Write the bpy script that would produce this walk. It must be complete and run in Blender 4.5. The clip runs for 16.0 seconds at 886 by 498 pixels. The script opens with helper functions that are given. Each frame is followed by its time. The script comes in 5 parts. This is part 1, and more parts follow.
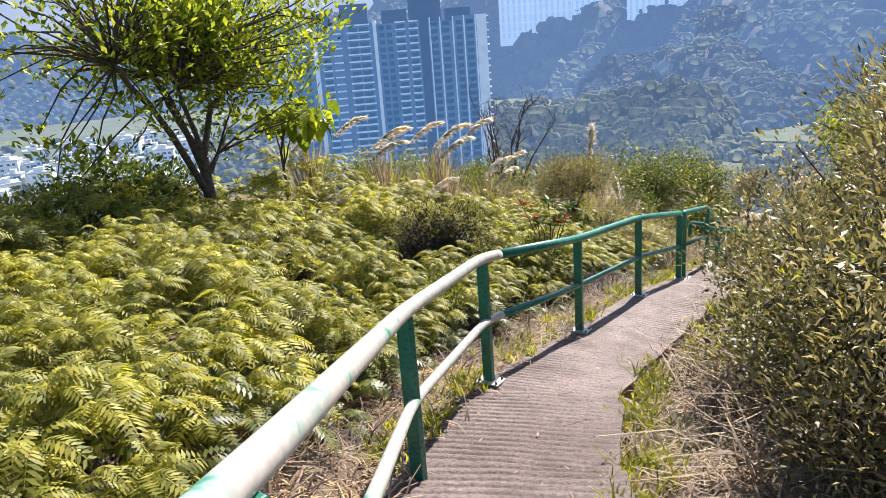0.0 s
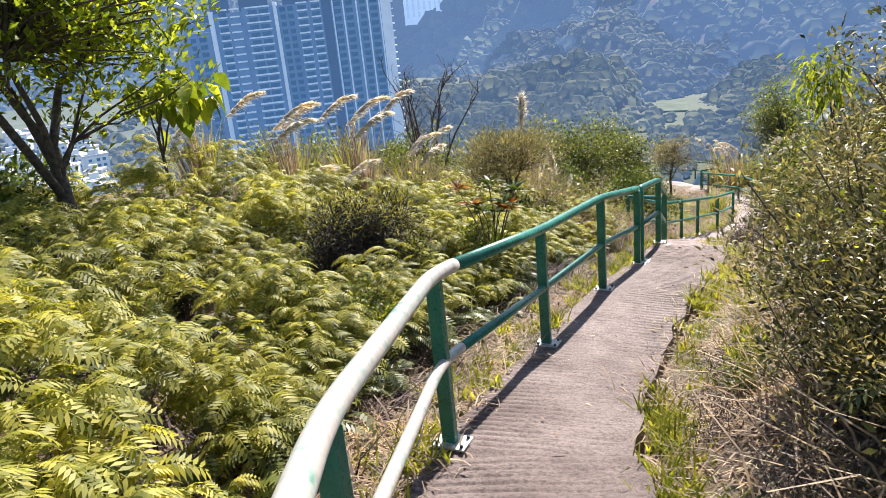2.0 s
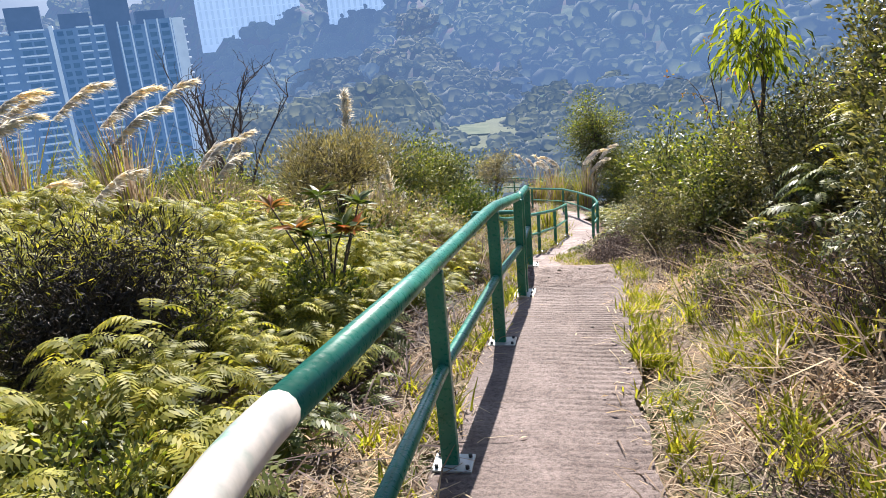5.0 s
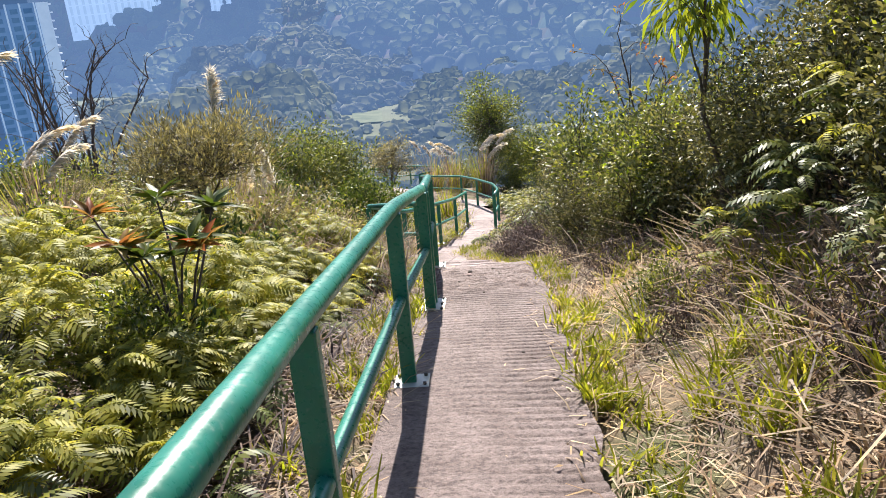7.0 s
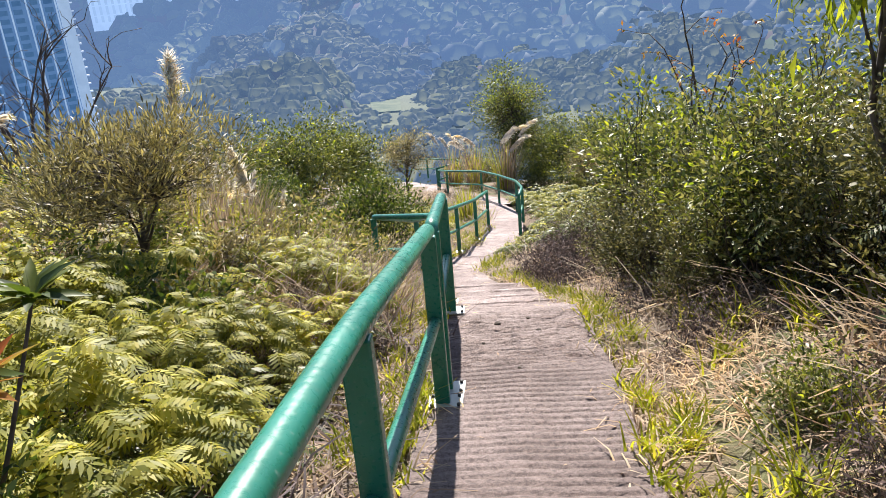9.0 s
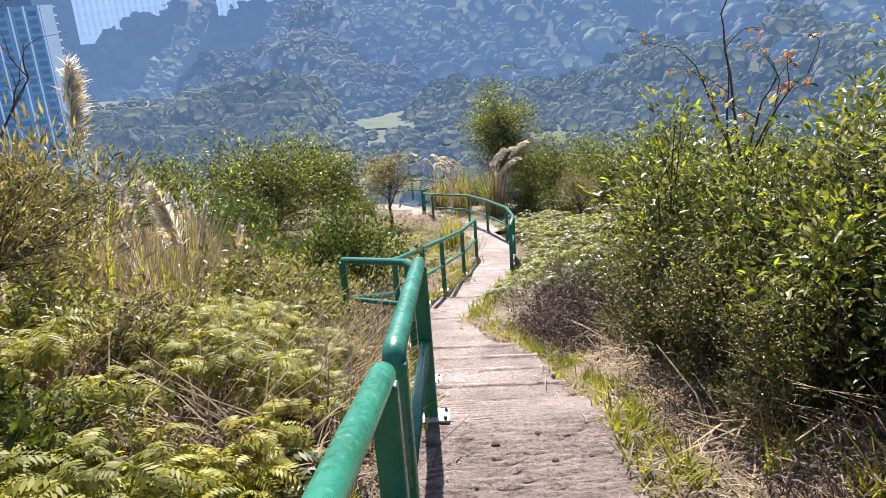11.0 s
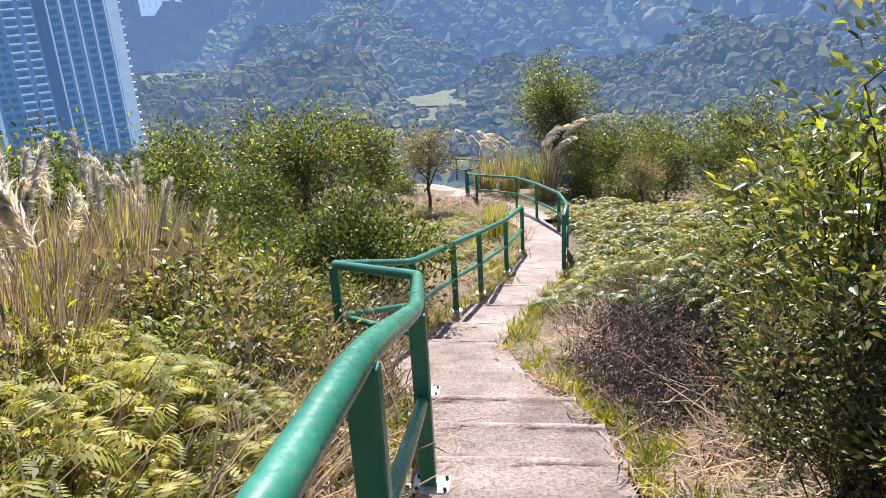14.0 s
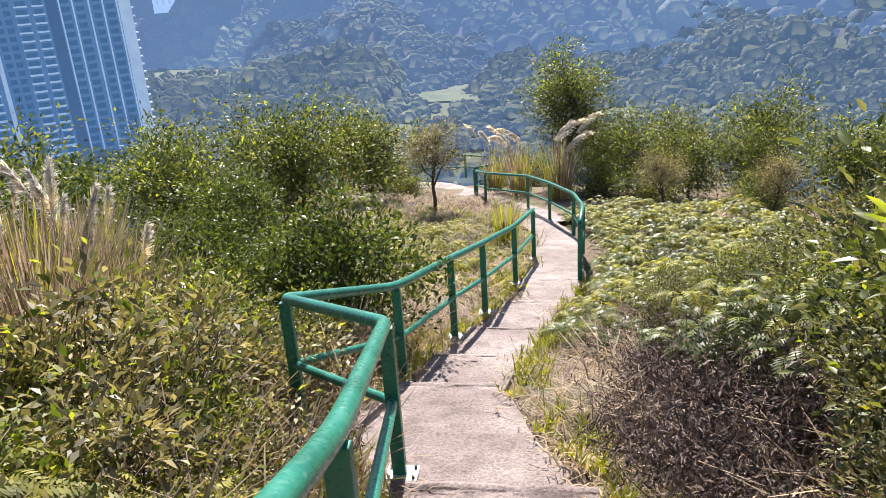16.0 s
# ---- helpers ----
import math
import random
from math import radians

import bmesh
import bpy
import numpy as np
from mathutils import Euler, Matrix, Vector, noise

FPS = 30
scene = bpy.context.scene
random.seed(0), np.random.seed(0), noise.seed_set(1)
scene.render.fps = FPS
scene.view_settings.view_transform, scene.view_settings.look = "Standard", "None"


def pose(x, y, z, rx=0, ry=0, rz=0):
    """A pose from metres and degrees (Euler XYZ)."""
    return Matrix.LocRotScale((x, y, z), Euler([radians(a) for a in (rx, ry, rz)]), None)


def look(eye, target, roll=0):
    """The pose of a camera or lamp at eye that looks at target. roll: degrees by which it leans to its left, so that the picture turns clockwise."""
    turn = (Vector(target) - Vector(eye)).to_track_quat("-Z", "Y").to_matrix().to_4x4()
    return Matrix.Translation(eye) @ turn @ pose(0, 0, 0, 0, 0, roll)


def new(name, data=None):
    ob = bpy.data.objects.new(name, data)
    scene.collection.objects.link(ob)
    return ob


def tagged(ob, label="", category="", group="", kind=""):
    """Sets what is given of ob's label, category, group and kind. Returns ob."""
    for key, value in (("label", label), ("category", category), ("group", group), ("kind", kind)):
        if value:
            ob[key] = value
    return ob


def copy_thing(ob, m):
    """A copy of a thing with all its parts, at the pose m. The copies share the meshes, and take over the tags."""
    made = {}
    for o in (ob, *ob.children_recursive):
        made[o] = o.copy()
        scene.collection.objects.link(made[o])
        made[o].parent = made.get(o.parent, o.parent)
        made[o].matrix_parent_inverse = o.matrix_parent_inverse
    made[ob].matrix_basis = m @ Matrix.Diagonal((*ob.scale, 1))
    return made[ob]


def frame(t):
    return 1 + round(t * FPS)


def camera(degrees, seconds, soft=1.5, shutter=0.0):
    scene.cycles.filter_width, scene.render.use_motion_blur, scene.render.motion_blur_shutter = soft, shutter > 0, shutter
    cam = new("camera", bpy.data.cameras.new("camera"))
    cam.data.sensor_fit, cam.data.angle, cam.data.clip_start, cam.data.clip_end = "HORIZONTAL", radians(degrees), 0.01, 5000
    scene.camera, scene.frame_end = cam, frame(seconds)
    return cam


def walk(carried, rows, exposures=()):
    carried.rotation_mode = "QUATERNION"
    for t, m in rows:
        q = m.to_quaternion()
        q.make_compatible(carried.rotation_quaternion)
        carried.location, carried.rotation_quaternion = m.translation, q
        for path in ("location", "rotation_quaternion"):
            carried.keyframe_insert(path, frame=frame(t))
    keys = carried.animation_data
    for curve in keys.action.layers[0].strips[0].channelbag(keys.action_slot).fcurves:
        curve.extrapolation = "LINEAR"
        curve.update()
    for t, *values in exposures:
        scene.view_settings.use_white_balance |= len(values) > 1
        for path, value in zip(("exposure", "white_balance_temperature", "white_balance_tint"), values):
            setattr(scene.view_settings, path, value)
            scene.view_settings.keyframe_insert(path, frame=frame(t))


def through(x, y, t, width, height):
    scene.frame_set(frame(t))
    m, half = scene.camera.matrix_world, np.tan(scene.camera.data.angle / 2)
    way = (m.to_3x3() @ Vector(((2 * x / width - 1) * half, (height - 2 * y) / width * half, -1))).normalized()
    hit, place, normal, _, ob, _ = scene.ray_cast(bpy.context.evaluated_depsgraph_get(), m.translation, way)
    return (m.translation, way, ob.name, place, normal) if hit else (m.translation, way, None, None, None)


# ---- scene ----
cam = camera(61.6, 16.0, 0.6)
PATH = [
    (0, (2.964, -11.358, 4.049), (1.908, -9.757, 3.482), -4.4),
    (0.5, (2.680, -10.931, 3.926), (1.662, -9.311, 3.344), -4.6),
    (1, (2.415, -10.599, 3.855), (1.449, -8.958, 3.246), -5.0),
    (1.5, (2.172, -10.269, 3.798), (1.255, -8.607, 3.169), -5.7),
    (2, (1.942, -9.922, 3.715), (1.084, -8.230, 3.081), -5.8),
    (2.5, (1.698, -9.561, 3.599), (0.892, -7.847, 2.959), -6.4),
    (3, (1.50, -9.125, 3.515), (0.757, -7.373, 2.899), -7.2),
    (3.5, (1.277, -8.67, 3.372), (0.62, -6.869, 2.803), -8.0),
    (4, (1.125, -8.259, 3.239), (0.557, -6.424, 2.680), -6.8),
    (4.2, (1.006, -8.034, 3.106), (0.476, -6.196, 2.520), -6.1),
    (6.3, (0.533, -6.586, 2.838), (0.347, -4.696, 2.212), -5.1),
    (6.5, (0.5, -6.417, 2.818), (0.348, -4.527, 2.181), -4.8),
    (7, (0.519, -6.079, 2.626), (0.396, -4.196, 1.965), -4.6),
    (7.5, (0.453, -5.547, 2.53), (0.325, -3.663, 1.872), -4.3),
    (8, (0.468, -5.014, 2.47), (0.309, -3.127, 1.828), -4.0),
    (8.5, (0.417, -4.473, 2.399), (0.238, -2.594, 1.736), -4.4),
    (9, (0.422, -3.99, 2.361), (0.247, -2.119, 1.676), -5.1),
    (9.5, (0.418, -3.544, 2.33), (0.277, -1.671, 1.643), -4.7),
    (12, (0.308, -1.296, 1.938), (0.167, 0.599, 1.316), -3.4),
    (12.5, (0.359, -0.827, 1.815), (0.212, 1.061, 1.171), -2.8),
    (13, (0.328, -0.451, 1.738), (0.156, 1.421, 1.056), -2.5),
    (13.5, (0.381, -0.059, 1.634), (0.173, 1.802, 0.933), -2.8),
    (14, (0.326, 0.365, 1.501), (0.063, 2.224, 0.813), -3.4),
    (14.5, (0.325, 0.829, 1.406), (0.027, 2.693, 0.743), -3.2),
    (15, (0.282, 1.269, 1.345), (-0.019, 3.121, 0.651), -3.9),
    (15.5, (0.268, 1.586, 1.313), (-0.033, 3.43, 0.599), -4.4),
    (16, (0.33, 1.938, 1.17), (0.032, 3.789, 0.473), -3.9),
]
walk(cam, [(t, look(eye, target, roll)) for t, eye, target, roll in PATH], [(0, 1.28, 6500, 14), (16, 1.28, 6500, 14)])

# ---------------------------------------------------------------- world, sun
world = bpy.data.worlds.new("world")
scene.world = world
world.use_nodes = True
wn = world.node_tree.nodes
sky = wn.new("ShaderNodeTexSky")
sky.sky_type, sky.sun_disc = "NISHITA", False
sky.sun_elevation, sky.sun_rotation = radians(42), radians(-4)
sky.altitude, sky.air_density, sky.dust_density = 150, 1.0, 0.6
world.node_tree.links.new(sky.outputs[0], wn["Background"].inputs[0])
wn["Background"].inputs[1].default_value = 0.08

sun = new("sun", bpy.data.lights.new("sun", "SUN"))
sun.data.energy, sun.data.angle, sun.data.color = 5.0, radians(0.53), (1.0, 0.95, 0.86)
sun.matrix_world = look((0, 0, 0), (0.1, -1.0, -0.92))

# ---------------------------------------------------------------- materials


def material(name, rough=0.8, metal=0.0):
    m = bpy.data.materials.new(name)
    m.use_nodes = True
    b = m.node_tree.nodes["Principled BSDF"]
    b.inputs["Roughness"].default_value = rough
    b.inputs["Metallic"].default_value = metal
    return m, m.node_tree.nodes, m.node_tree.links, b


def ramp(nodes, links, source, stops):
    r = nodes.new("ShaderNodeValToRGB")
    while len(r.color_ramp.elements) < len(stops):
        r.color_ramp.elements.new(0.5)
    for e, (p, c) in zip(r.color_ramp.elements, stops):
        e.position, e.color = p, (*c, 1)
    links.new(source, r.inputs[0])
    return r.outputs[0]


def noise_node(nodes, links, scale, detail=4, coords="Object", rough=0.55):
    tc = nodes.new("ShaderNodeTexCoord")
    n = nodes.new("ShaderNodeTexNoise")
    n.inputs["Scale"].default_value, n.inputs["Detail"].default_value = scale, detail
    n.inputs["Roughness"].default_value = rough
    links.new(tc.outputs[coords], n.inputs["Vector"])
    return n.outputs["Fac"]


def mixed(nodes, links, fac, a, b, mode="MIX"):
    m = nodes.new("ShaderNodeMix")
    m.data_type, m.blend_type = "RGBA", mode
    for socket, v in ((m.inputs["Factor"], fac), (m.inputs["A"], a), (m.inputs["B"], b)):
        if isinstance(v, bpy.types.NodeSocket):
            links.new(v, socket)
        elif isinstance(v, tuple):
            socket.default_value = (*v, 1)
        else:
            socket.default_value = v
    return m.outputs["Result"]


def bumped(nodes, links, bsdf, height, strength, distance):
    b = nodes.new("ShaderNodeBump")
    b.inputs["Strength"].default_value, b.inputs["Distance"].default_value = strength, distance
    links.new(height, b.inputs["Height"])
    links.new(b.outputs[0], bsdf.inputs["Normal"])


def leaf_material(name, colours, rough=0.45, through=0.35, patch=0.6, tint=(1.5, 1.45, 0.8)):
    """Leaves: colour varies leaf by leaf, spray by spray and in patches, and light comes through."""
    m, n, l, b = material(name, rough)
    g = n.new("ShaderNodeNewGeometry")
    c = ramp(n, l, g.outputs["Random Per Island"], [(i / max(1, len(colours) - 1), k) for i, k in enumerate(colours)])
    big = noise_node(n, l, patch, 3, "Object")
    c = mixed(n, l, 1.0, c, ramp(n, l, big, [(0.3, (0.6, 0.6, 0.64)), (0.7, (1.2, 1.15, 0.95))]), "MULTIPLY")
    spray = noise_node(n, l, 6.0, 2, "Object")
    c = mixed(n, l, 1.0, c, ramp(n, l, spray, [(0.32, (0.55, 0.6, 0.66)), (0.5, (1.0, 1.0, 1.0)), (0.68, (1.3, 1.22, 0.95))]), "MULTIPLY")
    l.new(c, b.inputs["Base Color"])
    b.inputs["Specular IOR Level"].default_value = 0.3
    t = n.new("ShaderNodeBsdfTranslucent")
    l.new(mixed(n, l, 1.0, c, tint, "MULTIPLY"), t.inputs["Color"])
    s = n.new("ShaderNodeMixShader")
    s.inputs[0].default_value = through
    l.new(b.outputs[0], s.inputs[1])
    l.new(t.outputs[0], s.inputs[2])
    l.new(s.outputs[0], n["Material Output"].inputs["Surface"])
    return m


def wood_material(name, a, b2):
    m, n, l, b = material(name, 0.9)
    f = noise_node(n, l, 18, 5)
    l.new(ramp(n, l, f, [(0.3, a), (0.7, b2)]), b.inputs["Base Color"])
    bumped(n, l, b, f, 0.5, 0.01)
    return m


def concrete_material():
    m, n, l, b = material("weathered_concrete", 0.78)
    big = noise_node(n, l, 0.9, 5)
    fine = noise_node(n, l, 38, 6, rough=0.7)
    grit = noise_node(n, l, 150, 3)
    c = ramp(n, l, big, [(0.3, (0.18, 0.128, 0.115)), (0.5, (0.255, 0.2, 0.182)), (0.72, (0.36, 0.295, 0.275))])
    c = mixed(n, l, 0.9, c, ramp(n, l, fine, [(0.34, (0.4, 0.37, 0.36)), (0.5, (0.95, 0.94, 0.93)), (0.68, (1.35, 1.32, 1.3))]), "MULTIPLY")
    stain = noise_node(n, l, 3.2, 6, rough=0.65)
    c = mixed(n, l, 0.7, c, ramp(n, l, stain, [(0.38, (0.55, 0.5, 0.48)), (0.55, (1, 1, 1))]), "MULTIPLY")
    c = mixed(n, l, 0.6, c, ramp(n, l, grit, [(0.35, (0.6, 0.6, 0.6)), (0.6, (1.1, 1.1, 1.1))]), "MULTIPLY")
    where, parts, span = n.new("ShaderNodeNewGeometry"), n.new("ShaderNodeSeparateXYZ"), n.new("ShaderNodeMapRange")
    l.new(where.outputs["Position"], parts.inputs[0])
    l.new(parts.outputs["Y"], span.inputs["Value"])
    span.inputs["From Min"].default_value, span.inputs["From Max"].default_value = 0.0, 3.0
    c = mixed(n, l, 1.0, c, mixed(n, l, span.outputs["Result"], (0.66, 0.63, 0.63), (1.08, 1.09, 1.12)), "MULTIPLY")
    l.new(c, b.inputs["Base Color"])
    bumped(n, l, b, fine, 0.85, 0.02)
    return m


def paint_material():
    m, n, l, b = material("green_rail_paint", 0.3)
    f = noise_node(n, l, 5, 5)
    g = noise_node(n, l, 45, 4)
    c = ramp(n, l, f, [(0.35, (0.012, 0.13, 0.085)), (0.6, (0.02, 0.19, 0.13)), (0.8, (0.055, 0.25, 0.185))])
    c = mixed(n, l, ramp(n, l, g, [(0.62, (0, 0, 0)), (0.74, (0.5, 0.5, 0.5))]), c, (0.2, 0.3, 0.25))
    l.new(c, b.inputs["Base Color"])
    l.new(ramp(n, l, g, [(0.35, (0.24, 0.24, 0.24)), (0.7, (0.42, 0.42, 0.42))]), b.inputs["Roughness"])
    bumped(n, l, b, g, 0.12, 0.004)
    return m


def worn_paint_material():
    m, n, l, b = material("sun_bleached_rail_paint", 0.4)
    f = noise_node(n, l, 7, 6)
    g = noise_node(n, l, 30, 5)
    c = ramp(n, l, f, [(0.3, (0.06, 0.25, 0.18)), (0.4, (0.34, 0.4, 0.36)), (0.52, (0.46, 0.43, 0.4))])
    c = mixed(n, l, 0.5, c, ramp(n, l, g, [(0.3, (0.55, 0.6, 0.58)), (0.7, (1.15, 1.12, 1.1))]), "MULTIPLY")
    l.new(c, b.inputs["Base Color"])
    bumped(n, l, b, g, 0.15, 0.004)
    return m


def soil_material():
    m, n, l, b = material("dry_hillside_soil", 0.95)
    big = noise_node(n, l, 0.8, 5)
    fine = noise_node(n, l, 25, 6, rough=0.7)
    c = ramp(n, l, big, [(0.3, (0.09, 0.068, 0.045)), (0.5, (0.18, 0.13, 0.09)), (0.62, (0.11, 0.11, 0.05)), (0.75, (0.09, 0.11, 0.035))])
    c = mixed(n, l, 0.8, c, ramp(n, l, fine, [(0.3, (0.4, 0.38, 0.36)), (0.65, (1.3, 1.25, 1.15))]), "MULTIPLY")
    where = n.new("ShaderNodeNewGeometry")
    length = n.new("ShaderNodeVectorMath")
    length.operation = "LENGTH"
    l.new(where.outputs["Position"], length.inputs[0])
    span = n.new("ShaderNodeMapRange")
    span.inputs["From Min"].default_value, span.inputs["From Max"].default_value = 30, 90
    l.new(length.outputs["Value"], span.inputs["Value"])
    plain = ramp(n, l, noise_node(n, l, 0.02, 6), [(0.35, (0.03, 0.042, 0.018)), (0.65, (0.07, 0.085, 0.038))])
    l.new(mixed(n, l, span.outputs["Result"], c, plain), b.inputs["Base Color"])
    # Haze over the far ground, painted as emission that grows with distance.
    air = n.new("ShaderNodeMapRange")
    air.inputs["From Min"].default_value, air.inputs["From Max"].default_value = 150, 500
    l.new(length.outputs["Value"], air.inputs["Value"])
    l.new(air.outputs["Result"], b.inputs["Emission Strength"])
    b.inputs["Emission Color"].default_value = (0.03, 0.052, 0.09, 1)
    bumped(n, l, b, fine, 0.8, 0.04)
    return m


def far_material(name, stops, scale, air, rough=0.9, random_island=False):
    """Far things in their own colour; bright valley haze is painted on as emission."""
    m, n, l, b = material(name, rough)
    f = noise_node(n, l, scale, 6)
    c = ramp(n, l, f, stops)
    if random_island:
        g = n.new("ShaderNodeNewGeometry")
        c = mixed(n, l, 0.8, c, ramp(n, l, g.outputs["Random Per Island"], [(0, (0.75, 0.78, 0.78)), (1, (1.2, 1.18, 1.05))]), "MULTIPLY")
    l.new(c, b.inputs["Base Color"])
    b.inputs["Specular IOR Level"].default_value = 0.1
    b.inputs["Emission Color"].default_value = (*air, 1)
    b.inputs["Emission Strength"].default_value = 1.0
    if random_island:
        t, s = n.new("ShaderNodeBsdfTranslucent"), n.new("ShaderNodeAddShader")
        l.new(mixed(n, l, 1.0, c, (0.6, 0.6, 0.5), "MULTIPLY"), t.inputs["Color"])
        l.new(b.outputs[0], s.inputs[0])
        l.new(t.outputs[0], s.inputs[1])
        l.new(s.outputs[0], n["Material Output"].inputs["Surface"])
    return m


CONCRETE = concrete_material()
PAINT, WORN = paint_material(), worn_paint_material()
SOIL = soil_material()
STEEL = material("galvanised_plate", 0.5, 0.2)
STEEL[3].inputs["Base Color"].default_value = (0.5, 0.52, 0.5, 1)
STEEL = STEEL[0]
BOLT = material("dark_bolt", 0.5, 0.6)
BOLT[3].inputs["Base Color"].default_value = (0.05, 0.05, 0.05, 1)
BOLT = BOLT[0]
BARK = wood_material("grey_brown_bark", (0.035, 0.026, 0.02), (0.12, 0.095, 0.075))
TWIG = wood_material("dead_twig", (0.04, 0.03, 0.028), (0.12, 0.095, 0.085))
PALE, NEUTRAL = (1.15, 1.1, 1.05), (1.0, 1.0, 1.0)
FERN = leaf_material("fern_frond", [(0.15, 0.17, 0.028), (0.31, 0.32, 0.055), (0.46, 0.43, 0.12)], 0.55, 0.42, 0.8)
# Darker fern copy; its colour paints the shade of undergrowth and bank.
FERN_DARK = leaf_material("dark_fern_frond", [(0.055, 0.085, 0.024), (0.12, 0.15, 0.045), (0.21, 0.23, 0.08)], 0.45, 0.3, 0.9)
# Leaf colour taken near black: the thicket's shadow is painted in.
THICKET_SHADE = leaf_material("shade_painted_thicket_leaf", [(0.022, 0.02, 0.024), (0.045, 0.04, 0.042), (0.075, 0.066, 0.06)], 0.6, 0.05, 1.5)
GRASS = leaf_material("fresh_grass", [(0.17, 0.22, 0.022), (0.33, 0.36, 0.04), (0.45, 0.43, 0.09)], 0.5, 0.5, 1.2)
STRAW = leaf_material("dry_straw", [(0.24, 0.165, 0.12), (0.42, 0.315, 0.235), (0.6, 0.5, 0.39), (0.28, 0.18, 0.14)], 0.65, 0.35, 1.0, NEUTRAL)
DEAD = leaf_material("dead_fern", [(0.055, 0.038, 0.04), (0.13, 0.09, 0.088), (0.28, 0.21, 0.195)], 0.7, 0.15, 1.0, NEUTRAL)
LEAF = leaf_material("broad_leaf", [(0.03, 0.06, 0.016), (0.065, 0.105, 0.024), (0.15, 0.19, 0.035), (0.08, 0.12, 0.025)], 0.45, 0.35, 0.8)
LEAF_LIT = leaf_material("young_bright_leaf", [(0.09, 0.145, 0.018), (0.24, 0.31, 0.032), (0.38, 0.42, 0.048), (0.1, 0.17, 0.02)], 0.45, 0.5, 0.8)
LEAF_OLIVE = leaf_material("olive_small_leaf", [(0.1, 0.09, 0.052), (0.27, 0.24, 0.13), (0.46, 0.41, 0.27)], 0.5, 0.3, 0.9)
LEAF_BANK = leaf_material("bank_bush_leaf", [(0.05, 0.058, 0.032), (0.14, 0.145, 0.066), (0.32, 0.3, 0.165)], 0.45, 0.25, 1.1)
LEAF_GLOSS = leaf_material("glossy_shrub_leaf", [(0.045, 0.07, 0.024), (0.12, 0.15, 0.042), (0.22, 0.24, 0.08), (0.36, 0.35, 0.17)], 0.42, 0.3, 1.1)
LEAF_WOOD = leaf_material("slope_tree_leaf", [(0.05, 0.075, 0.026), (0.13, 0.16, 0.045), (0.26, 0.27, 0.085)], 0.55, 0.32, 0.5)
LEAF_RED = leaf_material("red_orange_leaf", [(0.42, 0.09, 0.03), (0.45, 0.25, 0.05), (0.26, 0.24, 0.05), (0.4, 0.15, 0.04)], 0.4, 0.45, 1.0, PALE)
PLUME = leaf_material("grass_plume", [(0.78, 0.71, 0.65), (0.86, 0.81, 0.76), (0.92, 0.89, 0.85)], 0.8, 0.55, 1.0, NEUTRAL)

# ---------------------------------------------------------------- mesh helpers


class Geo:
    """Quads gathered in numpy arrays, then made into one mesh."""

    def __init__(self):
        self.v, self.f, self.n = [], [], 0

    def add(self, v, f):
        v, f = np.asarray(v, float), np.asarray(f, int)
        self.v.append(v)
        self.f.append(f + self.n)
        self.n += len(v)

    def stamp(self, shape, pos, rot, size):
        """Many copies of a small shape: places (k,3), turns (k,3,3), sizes (k) or (k,3)."""
        sv, sf = shape
        k = len(pos)
        if k == 0:
            return
        size = np.asarray(size, float)
        size = size[:, None, None] if size.ndim == 1 else size[:, None, :]
        w = np.einsum("kij,knj->kni", rot, sv[None] * size) + pos[:, None, :]
        ff = sf[None] + (np.arange(k) * len(sv))[:, None, None]
        self.add(w.reshape(-1, 3), ff.reshape(-1, 4))

    def tube(self, pts, radii, sides=6):
        pts, radii = np.asarray(pts, float), np.asarray(radii, float)
        d = np.gradient(pts, axis=0)
        d /= np.linalg.norm(d, axis=1, keepdims=True) + 1e-9
        ref = np.array([0.31, 0.17, 0.93]) if abs(d[0, 2]) < 0.9 else np.array([0.95, 0.3, 0.05])
        a = np.cross(d, ref)
        a /= np.linalg.norm(a, axis=1, keepdims=True) + 1e-9
        b = np.cross(d, a)
        ang = np.arange(sides) * 2 * np.pi / sides
        ring = pts[:, None] + radii[:, None, None] * (a[:, None] * np.cos(ang)[None, :, None] + b[:, None] * np.sin(ang)[None, :, None])
        i = np.arange(len(pts) - 1)[:, None] * sides
        j = np.arange(sides)[None]
        jn = (j + 1) % sides
        f = np.stack([i + j, i + jn, i + sides + jn, i + sides + j], -1).reshape(-1, 4)
        self.add(ring.reshape(-1, 3), f)

    def mesh(self, name, mat, smooth=False):
        me = bpy.data.meshes.new(name)
        if self.v:
            v, f = np.concatenate(self.v), np.concatenate(self.f)
            me.vertices.add(len(v))
            me.vertices.foreach_set("co", v.astype(np.float32).ravel())
            me.loops.add(f.size)
            me.loops.foreach_set("vertex_index", f.astype(np.int32).ravel())
            me.polygons.add(len(f))
            me.polygons.foreach_set("loop_start", np.arange(0, f.size, 4, dtype=np.int32))
            if smooth:
                me.polygons.foreach_set("use_smooth", np.ones(len(f), dtype=bool))
            me.update(calc_edges=True)
        me.materials.append(mat)
        return me


def part(name, geo, mat, parent=None, label="", smooth=False):
    """One mesh object under a thing or under a part."""
    if isinstance(geo, bmesh.types.BMesh):
        me = bpy.data.meshes.new(name)
        geo.to_mesh(me)
        geo.free()
        me.materials.append(mat)
    else:
        me = geo.mesh(name, mat, smooth)
    ob = new(name, me)
    ob.parent = parent
    return tagged(ob, label)


